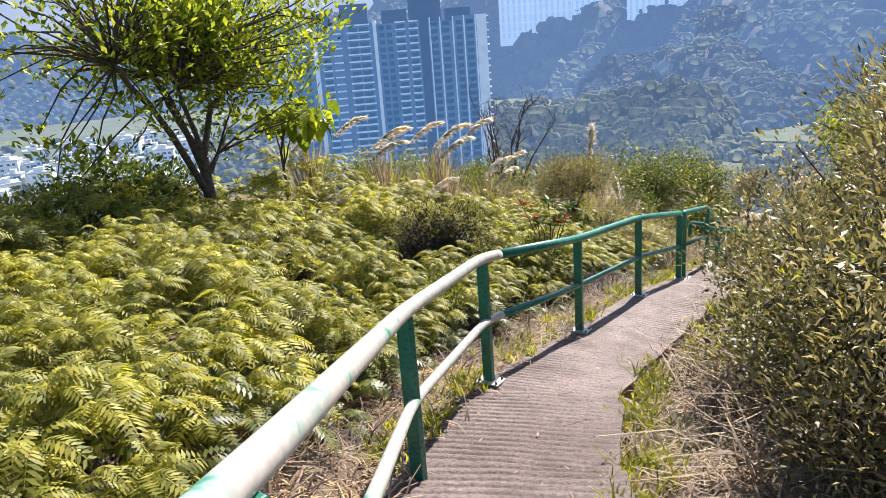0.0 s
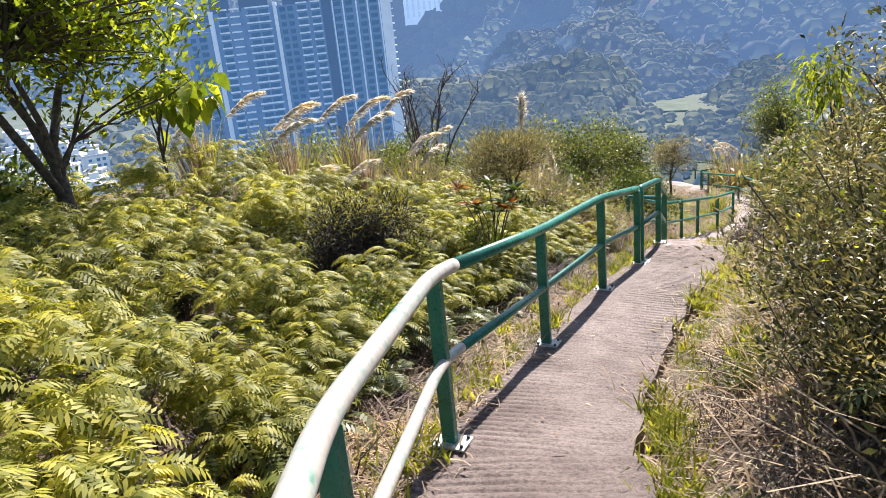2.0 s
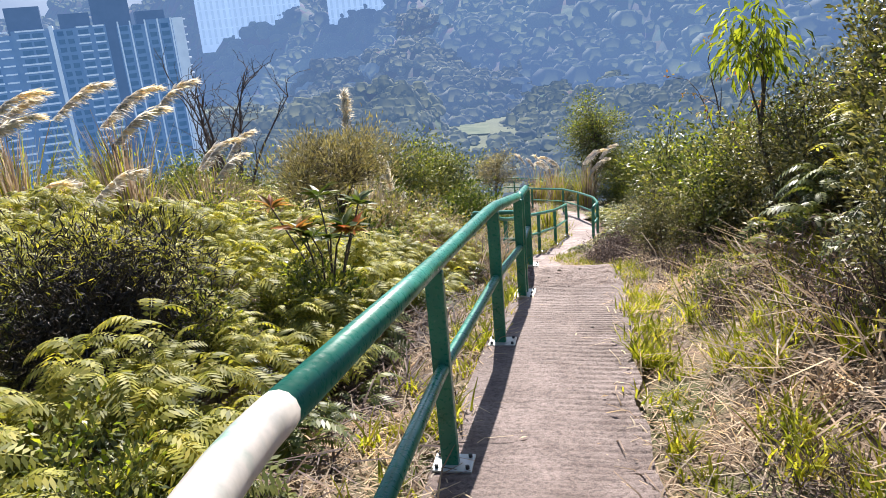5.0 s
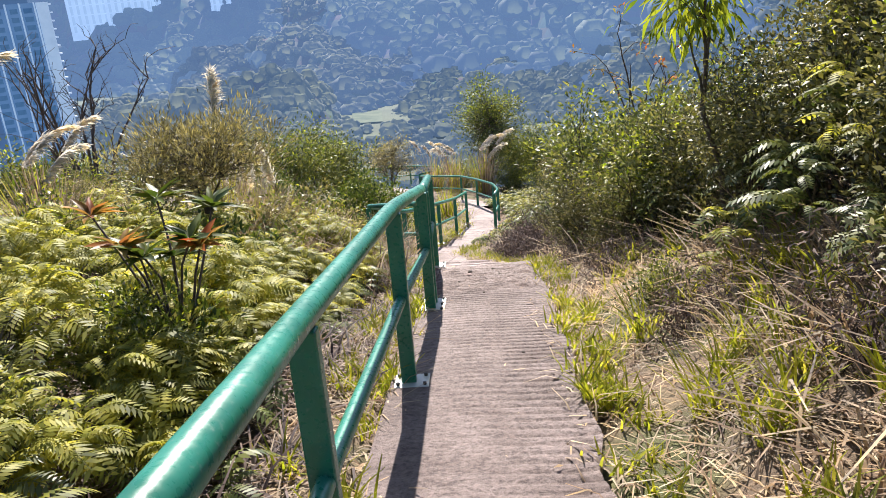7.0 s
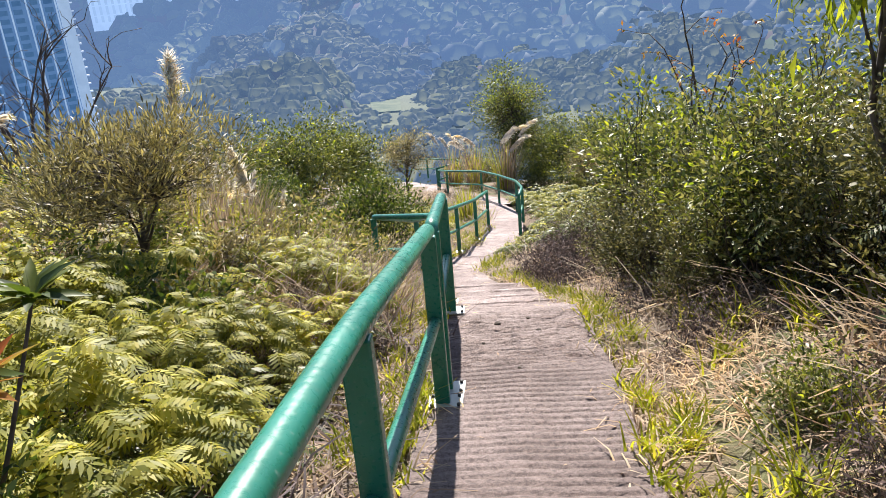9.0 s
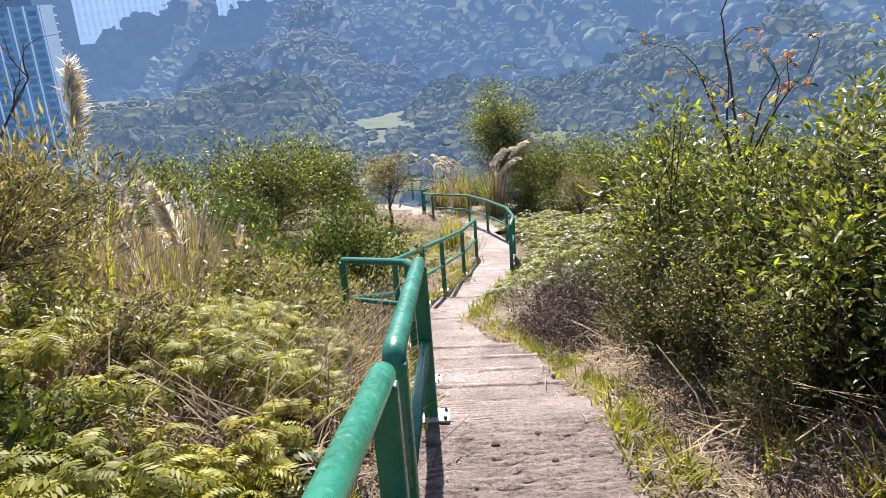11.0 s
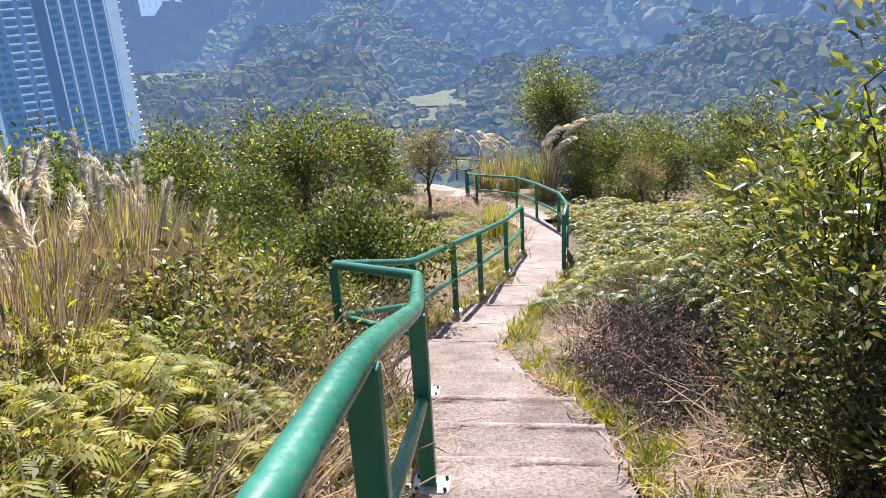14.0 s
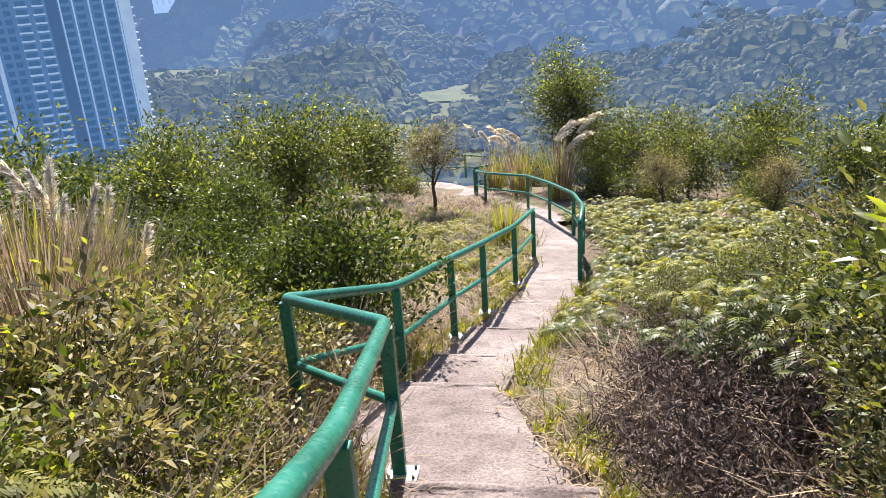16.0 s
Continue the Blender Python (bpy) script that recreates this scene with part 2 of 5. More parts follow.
def box_bm(size, centre=(0, 0, 0), bevel=0.0):
    bm = bmesh.new()
    bmesh.ops.create_cube(bm, size=1.0)
    bmesh.ops.scale(bm, vec=size, verts=bm.verts)
    bmesh.ops.translate(bm, vec=centre, verts=bm.verts)
    if bevel:
        bmesh.ops.bevel(bm, geom=bm.edges[:], offset=bevel, segments=2, affect="EDGES", profile=0.5)
    return bm


def turns(direction, roll, up=(0, 0, 1)):
    """Matrices (k,3,3) whose y axis lies along the directions, with a random roll about it."""
    y = direction / (np.linalg.norm(direction, axis=1, keepdims=True) + 1e-9)
    u = np.tile(np.asarray(up, float), (len(y), 1)) + 1e-3
    x = np.cross(y, u)
    x /= np.linalg.norm(x, axis=1, keepdims=True) + 1e-9
    z = np.cross(x, y)
    c, s = np.cos(roll)[:, None], np.sin(roll)[:, None]
    return np.stack([x * c + z * s, y, z * c - x * s], axis=2)


def leaf_shape(width=0.4, fold=0.12, droop=0.15):
    v = np.array([(0, 0, 0), (width / 2, 0.45, fold), (0, 1.0, -droop), (-width / 2, 0.45, fold)])
    return v, np.array([(0, 1, 2, 3)])


def broad_shape(width=0.4, fold=0.1, droop=0.15):
    """A large leaf, folded along its midrib, with a pointed tip."""
    v = np.array([(0, 0, 0), (width / 2, 0.35, fold), (width / 3, 0.7, fold * 0.6 - droop * 0.4), (0, 1.0, -droop), (-width / 3, 0.7, fold * 0.6 - droop * 0.4), (-width / 2, 0.35, fold), (0, 0.38, 0), (0, 0.7, -droop * 0.45)])
    return v, np.array([(0, 1, 2, 6), (6, 2, 3, 7), (0, 6, 4, 5), (6, 7, 3, 4)])


def blade_shape(width=0.05, bend=0.5, segs=3):
    v, f = [], []
    for i in range(segs + 1):
        t = i / segs
        w = width * (1 - t) ** 0.7 / 2 + 0.002
        y, z = bend * t * t, t * (1 - 0.25 * bend * t)
        v += [(-w, y, z), (w, y, z)]
    for i in range(segs):
        f.append((2 * i, 2 * i + 1, 2 * i + 3, 2 * i + 2))
    return np.array(v), np.array(f)


def frond_shape(pairs=8, rise=1.0, fall=1.05, width=0.28):
    """A fern frond: a stalk that arches up and over, with tapering leaflets on both sides."""
    v, f = [], []

    def at(t):
        return np.array([0, 0.85 * t, rise * t - fall * t * t])
    for i in range(3):
        a, b = at(i / 3), at((i + 1) / 3)
        k = len(v)
        v += [a + (-0.008, 0, 0), a + (0.008, 0, 0), b + (0.006, 0, 0), b + (-0.006, 0, 0)]
        f.append((k, k + 1, k + 2, k + 3))
    for i in range(pairs):
        t = 0.2 + 0.78 * i / (pairs - 1)
        slope = np.array([0, 0.85, rise - 2 * fall * t])
        slope /= np.linalg.norm(slope)
        ln = width * math.sin(math.pi * min(1, 0.2 + 0.8 * (1 - t))) ** 0.8 + 0.02
        for s in (-1, 1):
            p = at(t)
            tip = p + slope * 0.35 * ln + np.array([s * ln, 0, -0.3 * ln])
            mid = p + (tip - p) * 0.45 + (0, 0, 0.05 * ln)
            w = slope * 0.42 / pairs
            k = len(v)
            v += [p, mid + w, tip, mid - w]
            f.append((k, k + 1, k + 2, k + 3))
    return np.array(v), np.array(f)


# ---------------------------------------------------------------- the lie of the land
# Along the footpath: y, ground height, left edge, right edge.
WAY_Y = np.array([-16, -13, -11.4, -9.6, -8.1, -6.6, -5.4, -4.3, -2.3, 0, 1.9, 3.65, 5.2, 5.7, 6.1, 6.8, 7.7, 9.0, 10.2, 12.0, 13.8, 15.8, 18.0, 20.0, 21.5])
WAY_Z = np.array([3.4, 2.75, 2.4, 2.0, 1.63, 1.28, 1.0, 0.765, 0.5, 0, -0.4, -1.08, -1.6, -1.74, -1.85, -2.05, -2.3, -2.72, -3.08, -3.5, -3.9, -4.33, -4.75, -5.1, -5.35])
WAY_L = np.array([5.1, 3.1, 2.02, 1.13, 0.54, 0.12, -0.03, -0.09, -0.09, -0.11, -0.17, -0.37, -0.62, -0.72, -1.3, -1.35, -1.1, -1.0, -0.88, -0.45, -0.25, -0.1, -0.1, -0.35, -0.8])
WAY_R = np.array([6.6, 4.6, 3.4, 2.4, 1.75, 1.21, 1.06, 0.98, 0.99, 1.03, 1.0, 0.84, 0.7, 0.6, 0.42, 0.12, -0.16, -0.06, 0.14, 0.42, 0.78, 0.88, 0.88, 0.62, 0.25])


def way(y):
    return np.interp(y, WAY_Y, WAY_Z), np.interp(y, WAY_Y, WAY_L), np.interp(y, WAY_Y, WAY_R)


def lumps(x, y):
    return 0.09 * np.sin(1.7 * x + 0.6 * y) * np.cos(1.3 * y - 0.4 * x) + 0.05 * np.sin(3.9 * x - 2.1 * y + 1.0)


def land(x, y):
    """Height of the hillside at (x, y)."""
    x, y = np.asarray(x, float), np.asarray(y, float)
    z = np.interp(y, [-60, -16, *WAY_Y[1:], 30, 38, 60, 100, 170], [13, 3.4, *WAY_Z[1:], -6.9, -9.0, -20, -44, -75])
    lft, rgt = np.interp(y, WAY_Y, WAY_L), np.interp(y, WAY_Y, WAY_R)
    dl, dr = np.maximum(0, lft - x), np.maximum(0, x - rgt)
    knoll = np.interp(y, [-14, -8, -3, 5, 9, 14], [0.02, 0.08, 0.17, 0.2, 0.1, 0.02])
    z = z + knoll * np.clip(dl - 0.6, 0, 5) - 0.38 * np.maximum(0, dl - 8.5)
    bank = np.interp(y, [-20, -8, -2, 3, 6, 9, 14], [0.45, 0.5, 0.5, 0.35, 0.2, 0.06, -0.02])
    z = z + bank * np.clip(dr - 0.3, 0, 4.0) + 0.1 * np.clip(dr - 4.3, 0, 10) * (bank > 0.05) - 0.33 * np.maximum(0, dr - np.interp(y, [-5, 6, 20], [16, 8, 7]))
    off = np.minimum(1, (dl + dr) / 0.8)
    return z - 0.06 * np.minimum(1, (dl + dr) / 0.05) + lumps(x, y) * off


def place(x, y, dz=0.0):
    return np.array([x, y, float(land(x, y)) + dz])


# the ground: one sheet, fine near the path, that falls to the valley and runs to the far hills
def axis(near, far_lo, far_hi, step):
    a = list(np.arange(-near, near + 0.01, step))
    lo, hi, d = -near, near, step
    while lo > far_lo:
        d *= 1.22
        lo -= d
        a.insert(0, lo)
    d = step
    while hi < far_hi:
        d *= 1.22
        hi += d
        a.append(hi)
    return np.array(a)


def ground_height(x, y):
    z = land(x, y)
    r = np.sqrt(x * x + y * y)
    valley = -62 + 3 * np.sin(x * 0.013) * np.cos(y * 0.011)
    return np.where(r > 60, np.maximum(z, valley), z)


gx, gy = axis(9, -2600, 2600, 0.22), axis(14, -400, 3000, 0.22)
X, Y = np.meshgrid(gx, gy + 4)
Z = ground_height(X, Y)
lft, rgt = np.interp(Y, WAY_Y, WAY_L), np.interp(Y, WAY_Y, WAY_R)
under = (X > lft - 0.1) & (X < rgt + 0.1) & (Y < 21.5)
Z = np.where(under, Z - 0.25, Z)
geo = Geo()
nx, ny = len(gx), len(gy)
i, j = np.meshgrid(np.arange(nx - 1), np.arange(ny - 1))
k = (j * nx + i).ravel()
geo.add(np.stack([X.ravel(), Y.ravel(), Z.ravel()], 1), np.stack([k, k + 1, k + nx + 1, k + nx], 1))
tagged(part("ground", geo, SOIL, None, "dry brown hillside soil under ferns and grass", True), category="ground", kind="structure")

# ---------------------------------------------------------------- the footpath
RISERS = np.array([2.55, 3.35, 4.15, 4.9, 5.6, 7.75, 9.05, 10.55, 12.2, 13.95])


def tread(y):
    """The walked surface: the way's height, broken into sloping treads between the risers."""
    z = np.interp(y, WAY_Y, WAY_Z)
    out = np.array(z, float)
    for a, b in zip(RISERS[:-1], RISERS[1:]):
        za, zb = np.interp(a, WAY_Y, WAY_Z), np.interp(b, WAY_Y, WAY_Z)
        rise = min(0.17, 0.75 * (za - zb))
        inside = (y > a) & (y <= b)
        t = (y - a) / (b - a)
        out = np.where(inside, za - rise + (zb - za + rise) * t, out)
        out = out + np.where((y > b - 0.07) & (y <= b), 0.004, 0)
    return out


def footpath():
    ys = [np.arange(-15.5, -10, 0.2), np.arange(-10, 2.55, 0.014)]
    for a, b in zip(RISERS[:-1], RISERS[1:]):
        ys.append(np.concatenate([[a - 0.002, a + 0.004], np.arange(a + 0.03, b - 0.12, 0.05), [b - 0.101, b - 0.098, b - 0.072, b - 0.069, b - 0.035]]))
    ys.append(np.arange(RISERS[-1], 21.5, 0.15))
    ys = np.sort(np.unique(np.concatenate(ys)))
    us = np.linspace(0, 1, 17)
    lf, rt = np.interp(ys, WAY_Y, WAY_L), np.interp(ys, WAY_Y, WAY_R)
    for a, b in zip(RISERS[:-1], RISERS[1:]):
        on = (ys > a) & (ys <= b)
        if b - a < 1.0:
            rt = np.where(on, rt * 0.25 + 0.75 * np.interp(a + 0.2, WAY_Y, WAY_R), rt)
    r2 = np.random.default_rng(3)
    wob = np.interp(ys, np.arange(-16, 23, 0.35), r2.normal(0, 0.018, len(np.arange(-16, 23, 0.35))))
    x = lf[:, None] + (rt - lf + wob)[:, None] * us[None]
    # the path lies level across: its lines run square to the way it goes
    slant = np.gradient((lf + rt) / 2, ys)
    yy = ys[:, None] - (x - ((lf + rt) / 2)[:, None]) * np.clip(slant, -0.9, 0.9)[:, None] * np.where(ys < 2, 1.0, 0.0)[:, None]
    z = tread(ys)[:, None] + np.zeros_like(x)
    wave = 0.012 * np.sin(us * 9 + 0.7)[None] + 0.006 * np.sin(us * 23)[None]
    groove = np.maximum(0, np.sin((ys[:, None] + wave) * 2 * np.pi / 0.085)) ** 3
    where = np.interp(ys, [-10, -9, 0.2, 0.5, 1.7, 1.9, 2.5, 2.56], [1, 1, 1, 0.15, 0.15, 1, 1, 0])[:, None]
    rough = np.interp(ys, [0.2, 0.5, 1.7, 2.0], [0, 1, 1, 0])[:, None]
    z = z - 0.02 * groove * where * (0.55 + 0.45 * np.sin(us * 3.1 + ys[:, None] * 0.7)) + rough * r2.normal(0, 0.009, x.shape)
    z = z + r2.normal(0, 0.0012, x.shape) + np.where(ys > 2.5, 1, 0)[:, None] * r2.normal(0, 0.004, x.shape)
    g = Geo()
    n = len(us)
    top = np.stack([x, yy, z], -1)
    g.add(top.reshape(-1, 3), [(a * n + b, a * n + b + 1, (a + 1) * n + b + 1, (a + 1) * n + b) for a in range(len(ys) - 1) for b in range(n - 1)])
    for col, s in ((0, 1), (n - 1, -1)):
        side = top[:, col]
        low = side - (0, 0, 0.3)
        m = len(side)
        f = [(a, a + 1, m + a + 1, m + a)[::s] for a in range(m - 1)]
        g.add(np.concatenate([side, low]), f)
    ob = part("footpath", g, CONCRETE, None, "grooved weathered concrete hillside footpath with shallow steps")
    return tagged(ob, category="path", kind="structure")


footpath()


# the far turn of the path, bending left round the grassy corner
def far_path():
    pts = [(0.27, 20.9, -5.27), (-0.1, 22.2, -5.5), (-1.0, 24.2, -5.85), (-2.1, 26.8, -6.35), (-3.1, 29.4, -6.85), (-4.4, 31.6, -7.2), (-6.6, 33.0, -7.5), (-10, 33.6, -7.8)]
    g, rows = Geo(), []
    t = np.linspace(0, len(pts) - 1, 60)
    p = np.stack([np.interp(t, range(len(pts)), [q[c] for q in pts]) for c in range(3)], 1)
    d = np.gradient(p, axis=0)
    side = np.stack([d[:, 1], -d[:, 0]], 1)
    side /= np.linalg.norm(side, axis=1, keepdims=True)
    w = np.linspace(0.55, 0.6, 60)
    for s, dz in ((-1, -0.3), (-1, 0.02), (-0.4, 0.03), (0.4, 0.03), (1, 0.02), (1, -0.3)):
        rows.append(np.stack([p[:, 0] + side[:, 0] * w * s, p[:, 1] + side[:, 1] * w * s, p[:, 2] + dz], 1))
    v = np.stack(rows, 1)
    n = len(rows)
    g.add(v.reshape(-1, 3), [(a * n + b, a * n + b + 1, (a + 1) * n + b + 1, (a + 1) * n + b) for a in range(59) for b in range(n - 1)])
    tagged(part("footpath_far_turn", g, CONCRETE, None, "pale concrete footpath bending away round the slope"), category="path", kind="structure")
    return p


FAR = far_path()

# ---------------------------------------------------------------- railings
TALL = 1.05


def smooth_line(pts, n=6):
    """A line through the points with gently rounded corners."""
    pts = [Vector(p) for p in pts]
    out = [pts[0]]
    for a, b, c in zip(pts[:-2], pts[1:-1], pts[2:]):
        r = min(0.32 if (b - a).angle(c - b) < 0.45 else 0.08, (b - a).length * 0.3, (c - b).length * 0.3)
        p, q = b + (a - b).normalized() * r, b + (c - b).normalized() * r
        out += [p.lerp(b, t).lerp(b.lerp(q, t), t) for t in np.linspace(0, 1, n)]
    out.append(pts[-1])
    return [tuple(p) for p in out]


def rail_tube(name, pts, radius, mat, parent):
    g = Geo()
    line = [Vector(p) for p in smooth_line(pts)]
    first, last = (line[0] - line[1]).normalized() * 0.006, (line[-1] - line[-2]).normalized() * 0.006
    g.tube([line[0] + first, *line, line[-1] + last], [0.002] + [radius] * len(line) + [0.002], 14)
    return part(name, g, mat, parent, smooth=True)


def bolt_shape():
    g = Geo()
    g.tube([(0, 0, 0), (0, 0, 0.018), (0, 0, 0.0182)], [0.011, 0.011, 0.001], 6)
    return g


BOLT_SHAPE = bolt_shape()


def post_part(parent, foot, top, turn, plate=True, wide=0.085, deep=0.05):
    """A flat steel post with a welded base plate, held by four bolts."""
    h = top[2] - foot[2] - 0.03
    bm = box_bm((wide, deep, h), (0, 0, h / 2), 0.006)
    post = part("post", bm, PAINT, parent)
    post.matrix_local = pose(*foot, 0, 0, turn)
    if plate:
        part("base_plate", box_bm((0.2, 0.15, 0.012), (0.015, 0, 0.008), 0.002), STEEL, post, "bare galvanised plate")
        for bx in (-0.062, 0.092):
            for by in (-0.05, 0.05):
                part("bolt", BOLT_SHAPE, BOLT, post).location = (bx, by, 0.012)
    return post


def railing(label, feet, tall=TALL, turn=0.0, bleached=0, plates=True, elbow=False):
    ob = new("railing")
    tagged(ob, label, "railing")
    tops = [(x, y, z + (tall if np.isscalar(tall) else tall[i])) for i, (x, y, z) in enumerate(feet)]
    mids = [(x, y, z + 0.5 * (t[2] - z)) for (x, y, z), t in zip(feet, tops)]
    if bleached:
        for name, line, radius in (("top_rail", smooth_line(tops), 0.041), ("mid_rail", smooth_line(mids), 0.031)):
            k = 1 + 6 * bleached
            rail_tube(name, line[:k], radius, WORN, ob)["label"] = "sun-bleached peeling pale section"
            rail_tube(name, line[k - 1:], radius, PAINT, ob)
    else:
        x, y, z = tops[0]
        rail_tube("top_rail", [(x, y, z - 0.5)] * elbow + tops, 0.041, PAINT, ob)
        rail_tube("mid_rail", mids, 0.031, PAINT, ob)
    for f, t in zip(feet, tops):
        post_part(ob, f, t, turn, plates)
    return ob


# ---------------------------------------------------------------- the two railings
POSTS = [(2.95, -12.5, 2.78), (2.05, -10.65, 2.3), (0.8, -8.49, 1.62), (0.19, -6.62, 1.283), (0.0, -4.27, 0.765), (0.02, -2.31, 0.5), (0.0, 0.0, 0.0), (-0.1, 1.88, -0.37), (-0.29, 3.65, -1.08),
         (-0.64, 5.69, -1.74), (-1.57, 6.53, -1.97), (-1.13, 8.11, -2.57), (-0.915, 10.15, -3.09), (-0.66, 11.5, -3.4), (-0.35, 13.8, -3.95), (-0.1, 16.3, -4.46)]
railing("green painted tubular steel railing with a sun-bleached upper end", [*POSTS[:6], (0.0, -0.3, 0.065)], bleached=3)
railing("green tubular steel railing beside the steps, its end bent down", [(0.0, -0.06, 0.013), *POSTS[7:]], elbow=True)
OUTER = [(0.75, 13.87, -3.93), (0.9, 16.6, -4.5), (0.78, 19.0, -4.95), (0.2, 21.4, -5.35), (-0.46, 23.65, -5.75), (-1.93, 25.7, -6.17), (-2.42, 27.67, -6.6)]
railing("curved green railing on the outer edge of the bend", OUTER, plates=False)
LOOP = [(-2.55, 28.2, -6.65), (-1.6, 30.6, -7.0), (-1.9, 32.8, -7.4), (-3.6, 34.3, -7.6), (-6.5, 34.8, -7.8), (-10.0, 35.0, -8.0)]
railing("distant green railing looping round the next bend", LOOP, plates=False)

# ---------------------------------------------------------------- plants


def unit(v):
    return v / (np.linalg.norm(v, axis=1, keepdims=True) + 1e-9)


def crown_points(r, n, half, z0, z1, hollow=0.35):
    """Clump centres in an uneven egg-shaped crown."""
    d = unit(r.normal(0, 1, (n, 3)))
    rad = (hollow + (1 - hollow) * r.random(n)) ** 0.6
    bump = 0.75 + 0.45 * np.sin(d[:, 0] * 3.1 + r.random() * 6) * np.cos(d[:, 1] * 2.7 + r.random() * 6)
    p = d * (rad * np.clip(bump, 0.45, 1.15))[:, None]
    return np.stack([p[:, 0] * half[0], p[:, 1] * half[1], (z0 + z1) / 2 + p[:, 2] * (z1 - z0) / 2], 1)


def leaves(geo, r, centres, per, spread, shape, size, upward=0.4, droop=0.0):
    """Leaves round each clump centre, pointing out and up, or hanging."""
    n = len(centres) * per
    c = np.repeat(centres, per, axis=0)
    off = r.normal(0, spread, (n, 3)) * (1, 1, 0.8)
    d = unit(off + r.normal(0, spread * 0.5, (n, 3))) + (0, 0, upward - droop)
    geo.stamp(shape, c + off, turns(d, r.uniform(-1.2, 1.2, n)), size * r.uniform(0.6, 1.25, n))


def limb(geo, r, a, b, ra, rb, wob=0.08, n=6, sides=5):
    a, b = np.asarray(a, float), np.asarray(b, float)
    t = np.linspace(0, 1, n)[:, None]
    ln = np.linalg.norm(b - a)
    p = a + (b - a) * t + np.cumsum(r.normal(0, wob * ln / n, (n, 3)), axis=0) * np.sin(t * np.pi)
    p[:, 2] += 0.1 * ln * np.sin(t[:, 0] * np.pi)
    geo.tube(p, np.linspace(ra, rb, n), sides)
    return p


def plant(name, label, category, seed, height, half, mat, shape, size, clumps, per, spread, z0=0.25, stem=0.02, wood=BARK,
          stems=None, trunk=0.0, lean=(0, 0), upward=0.4, droop=0.0, hollow=0.35, extra=None, group=""):
    """A shrub (many stems from the root) or, with a trunk, a tree. Stands at the origin."""
    r = np.random.default_rng(seed)
    ob = new(name)
    tagged(ob, label, category, group)
    centres = crown_points(r, clumps, half, z0 * height, height - spread, hollow) + (lean[0], lean[1], 0)
    wood_geo = Geo()
    root = np.array([0, 0, -0.15])
    if trunk:
        fork = np.array([lean[0] * 0.6, lean[1] * 0.6, trunk])
        line = limb(wood_geo, r, root, fork, stem * 1.25, stem * 0.85, 0.12, 7, 8)
        hubs = [fork]
        for k in range(6):
            q = centres[r.integers(len(centres))]
            hub = fork + (q - fork) * r.uniform(0.45, 0.7)
            limb(wood_geo, r, line[-1 - k % 3], hub, stem * 0.6, stem * 0.3, 0.15, 6, 6)
            hubs.append(hub)
        hubs = np.array(hubs)
        for q in centres[: (stems or len(centres))]:
            h = hubs[np.argmin(np.linalg.norm(hubs - q, axis=1))]
            limb(wood_geo, r, h, q, stem * 0.22, stem * 0.07, 0.2, 4, 4)
    else:
        for q in centres[: (stems or len(centres))]:
            foot = root + (r.normal(0, 0.09) * half[0], r.normal(0, 0.09) * half[1], 0)
            limb(wood_geo, r, foot, q, stem, stem * 0.35, 0.2, 5, 4)
    part("trunk" if trunk else "woody_base", wood_geo, wood, ob)
    g = Geo()
    leaves(g, r, centres, per, spread, shape, size, upward, droop)
    tagged(part("crown" if trunk else "foliage", g, mat, ob), kind="stuff")
    if extra:
        mat2, frac, per2 = extra
        g = Geo()
        pick = centres[np.argsort(-centres[:, 2])[: max(1, int(len(centres) * frac))]]
        leaves(g, r, pick + (0, 0, spread * 0.4), per2, spread, shape, size, upward, droop)
        tagged(part("young_growth", g, mat2, ob), kind="stuff")
    return ob


def stand(ob, x, y, dz=0.0, turn=0.0):
    ob.matrix_basis = pose(x, y, float(land(x, y)) + dz, 0, 0, turn) @ Matrix.Diagonal((*ob.scale, 1))
    return ob


def again(ob, x, y, dz=0.0, turn=0.0, scale=1.0, label=""):
    """The same kind of plant once more, turned and a little larger or smaller."""
    c = copy_thing(ob, pose(x, y, float(land(x, y)) + dz, 0, 0, turn))
    c.scale = (scale, scale, scale)
    if label:
        c["label"] = label
    return c


OVAL = leaf_shape(0.42, 0.08, 0.1)
LONG = leaf_shape(0.2, 0.05, 0.3)
ROUND = broad_shape(0.7, 0.1, 0.2)
NEEDLE = leaf_shape(0.13, 0.02, 0.05)

# the broad-leaved tree on the slope and the saplings by it
stand(plant("broadleaf_tree", "spreading tree with clustered bright yellow-green leaves", "tree", 11, 5.2, (2.7, 2.5), LEAF_LIT, leaf_shape(0.45, 0.08, 0.1), 0.115, 300, 36, 0.15,
            0.2, 0.085, BARK, trunk=1.5, hollow=0.05, upward=0.9), -5.3, -4.6, -0.3, 40)
stand(plant("broadleaf_tree", "low dark-leaved tree crowded under the larger tree", "tree", 12, 1.5, (1.3, 1.2), LEAF, OVAL, 0.12, 90, 22, 0.16, 0.1, 0.04, BARK, trunk=0.5), -6.9, -5.0, -0.2, 10)
stand(plant("sapling", "slender sapling with large drooping heart-shaped leaves", "sapling", 13, 2.1, (0.85, 0.6), LEAF_LIT, ROUND, 0.3, 16, 5, 0.13, 0.72, 0.022, BARK, trunk=1.35, droop=1.3, upward=0), -5.25, -3.1, 0, 0)
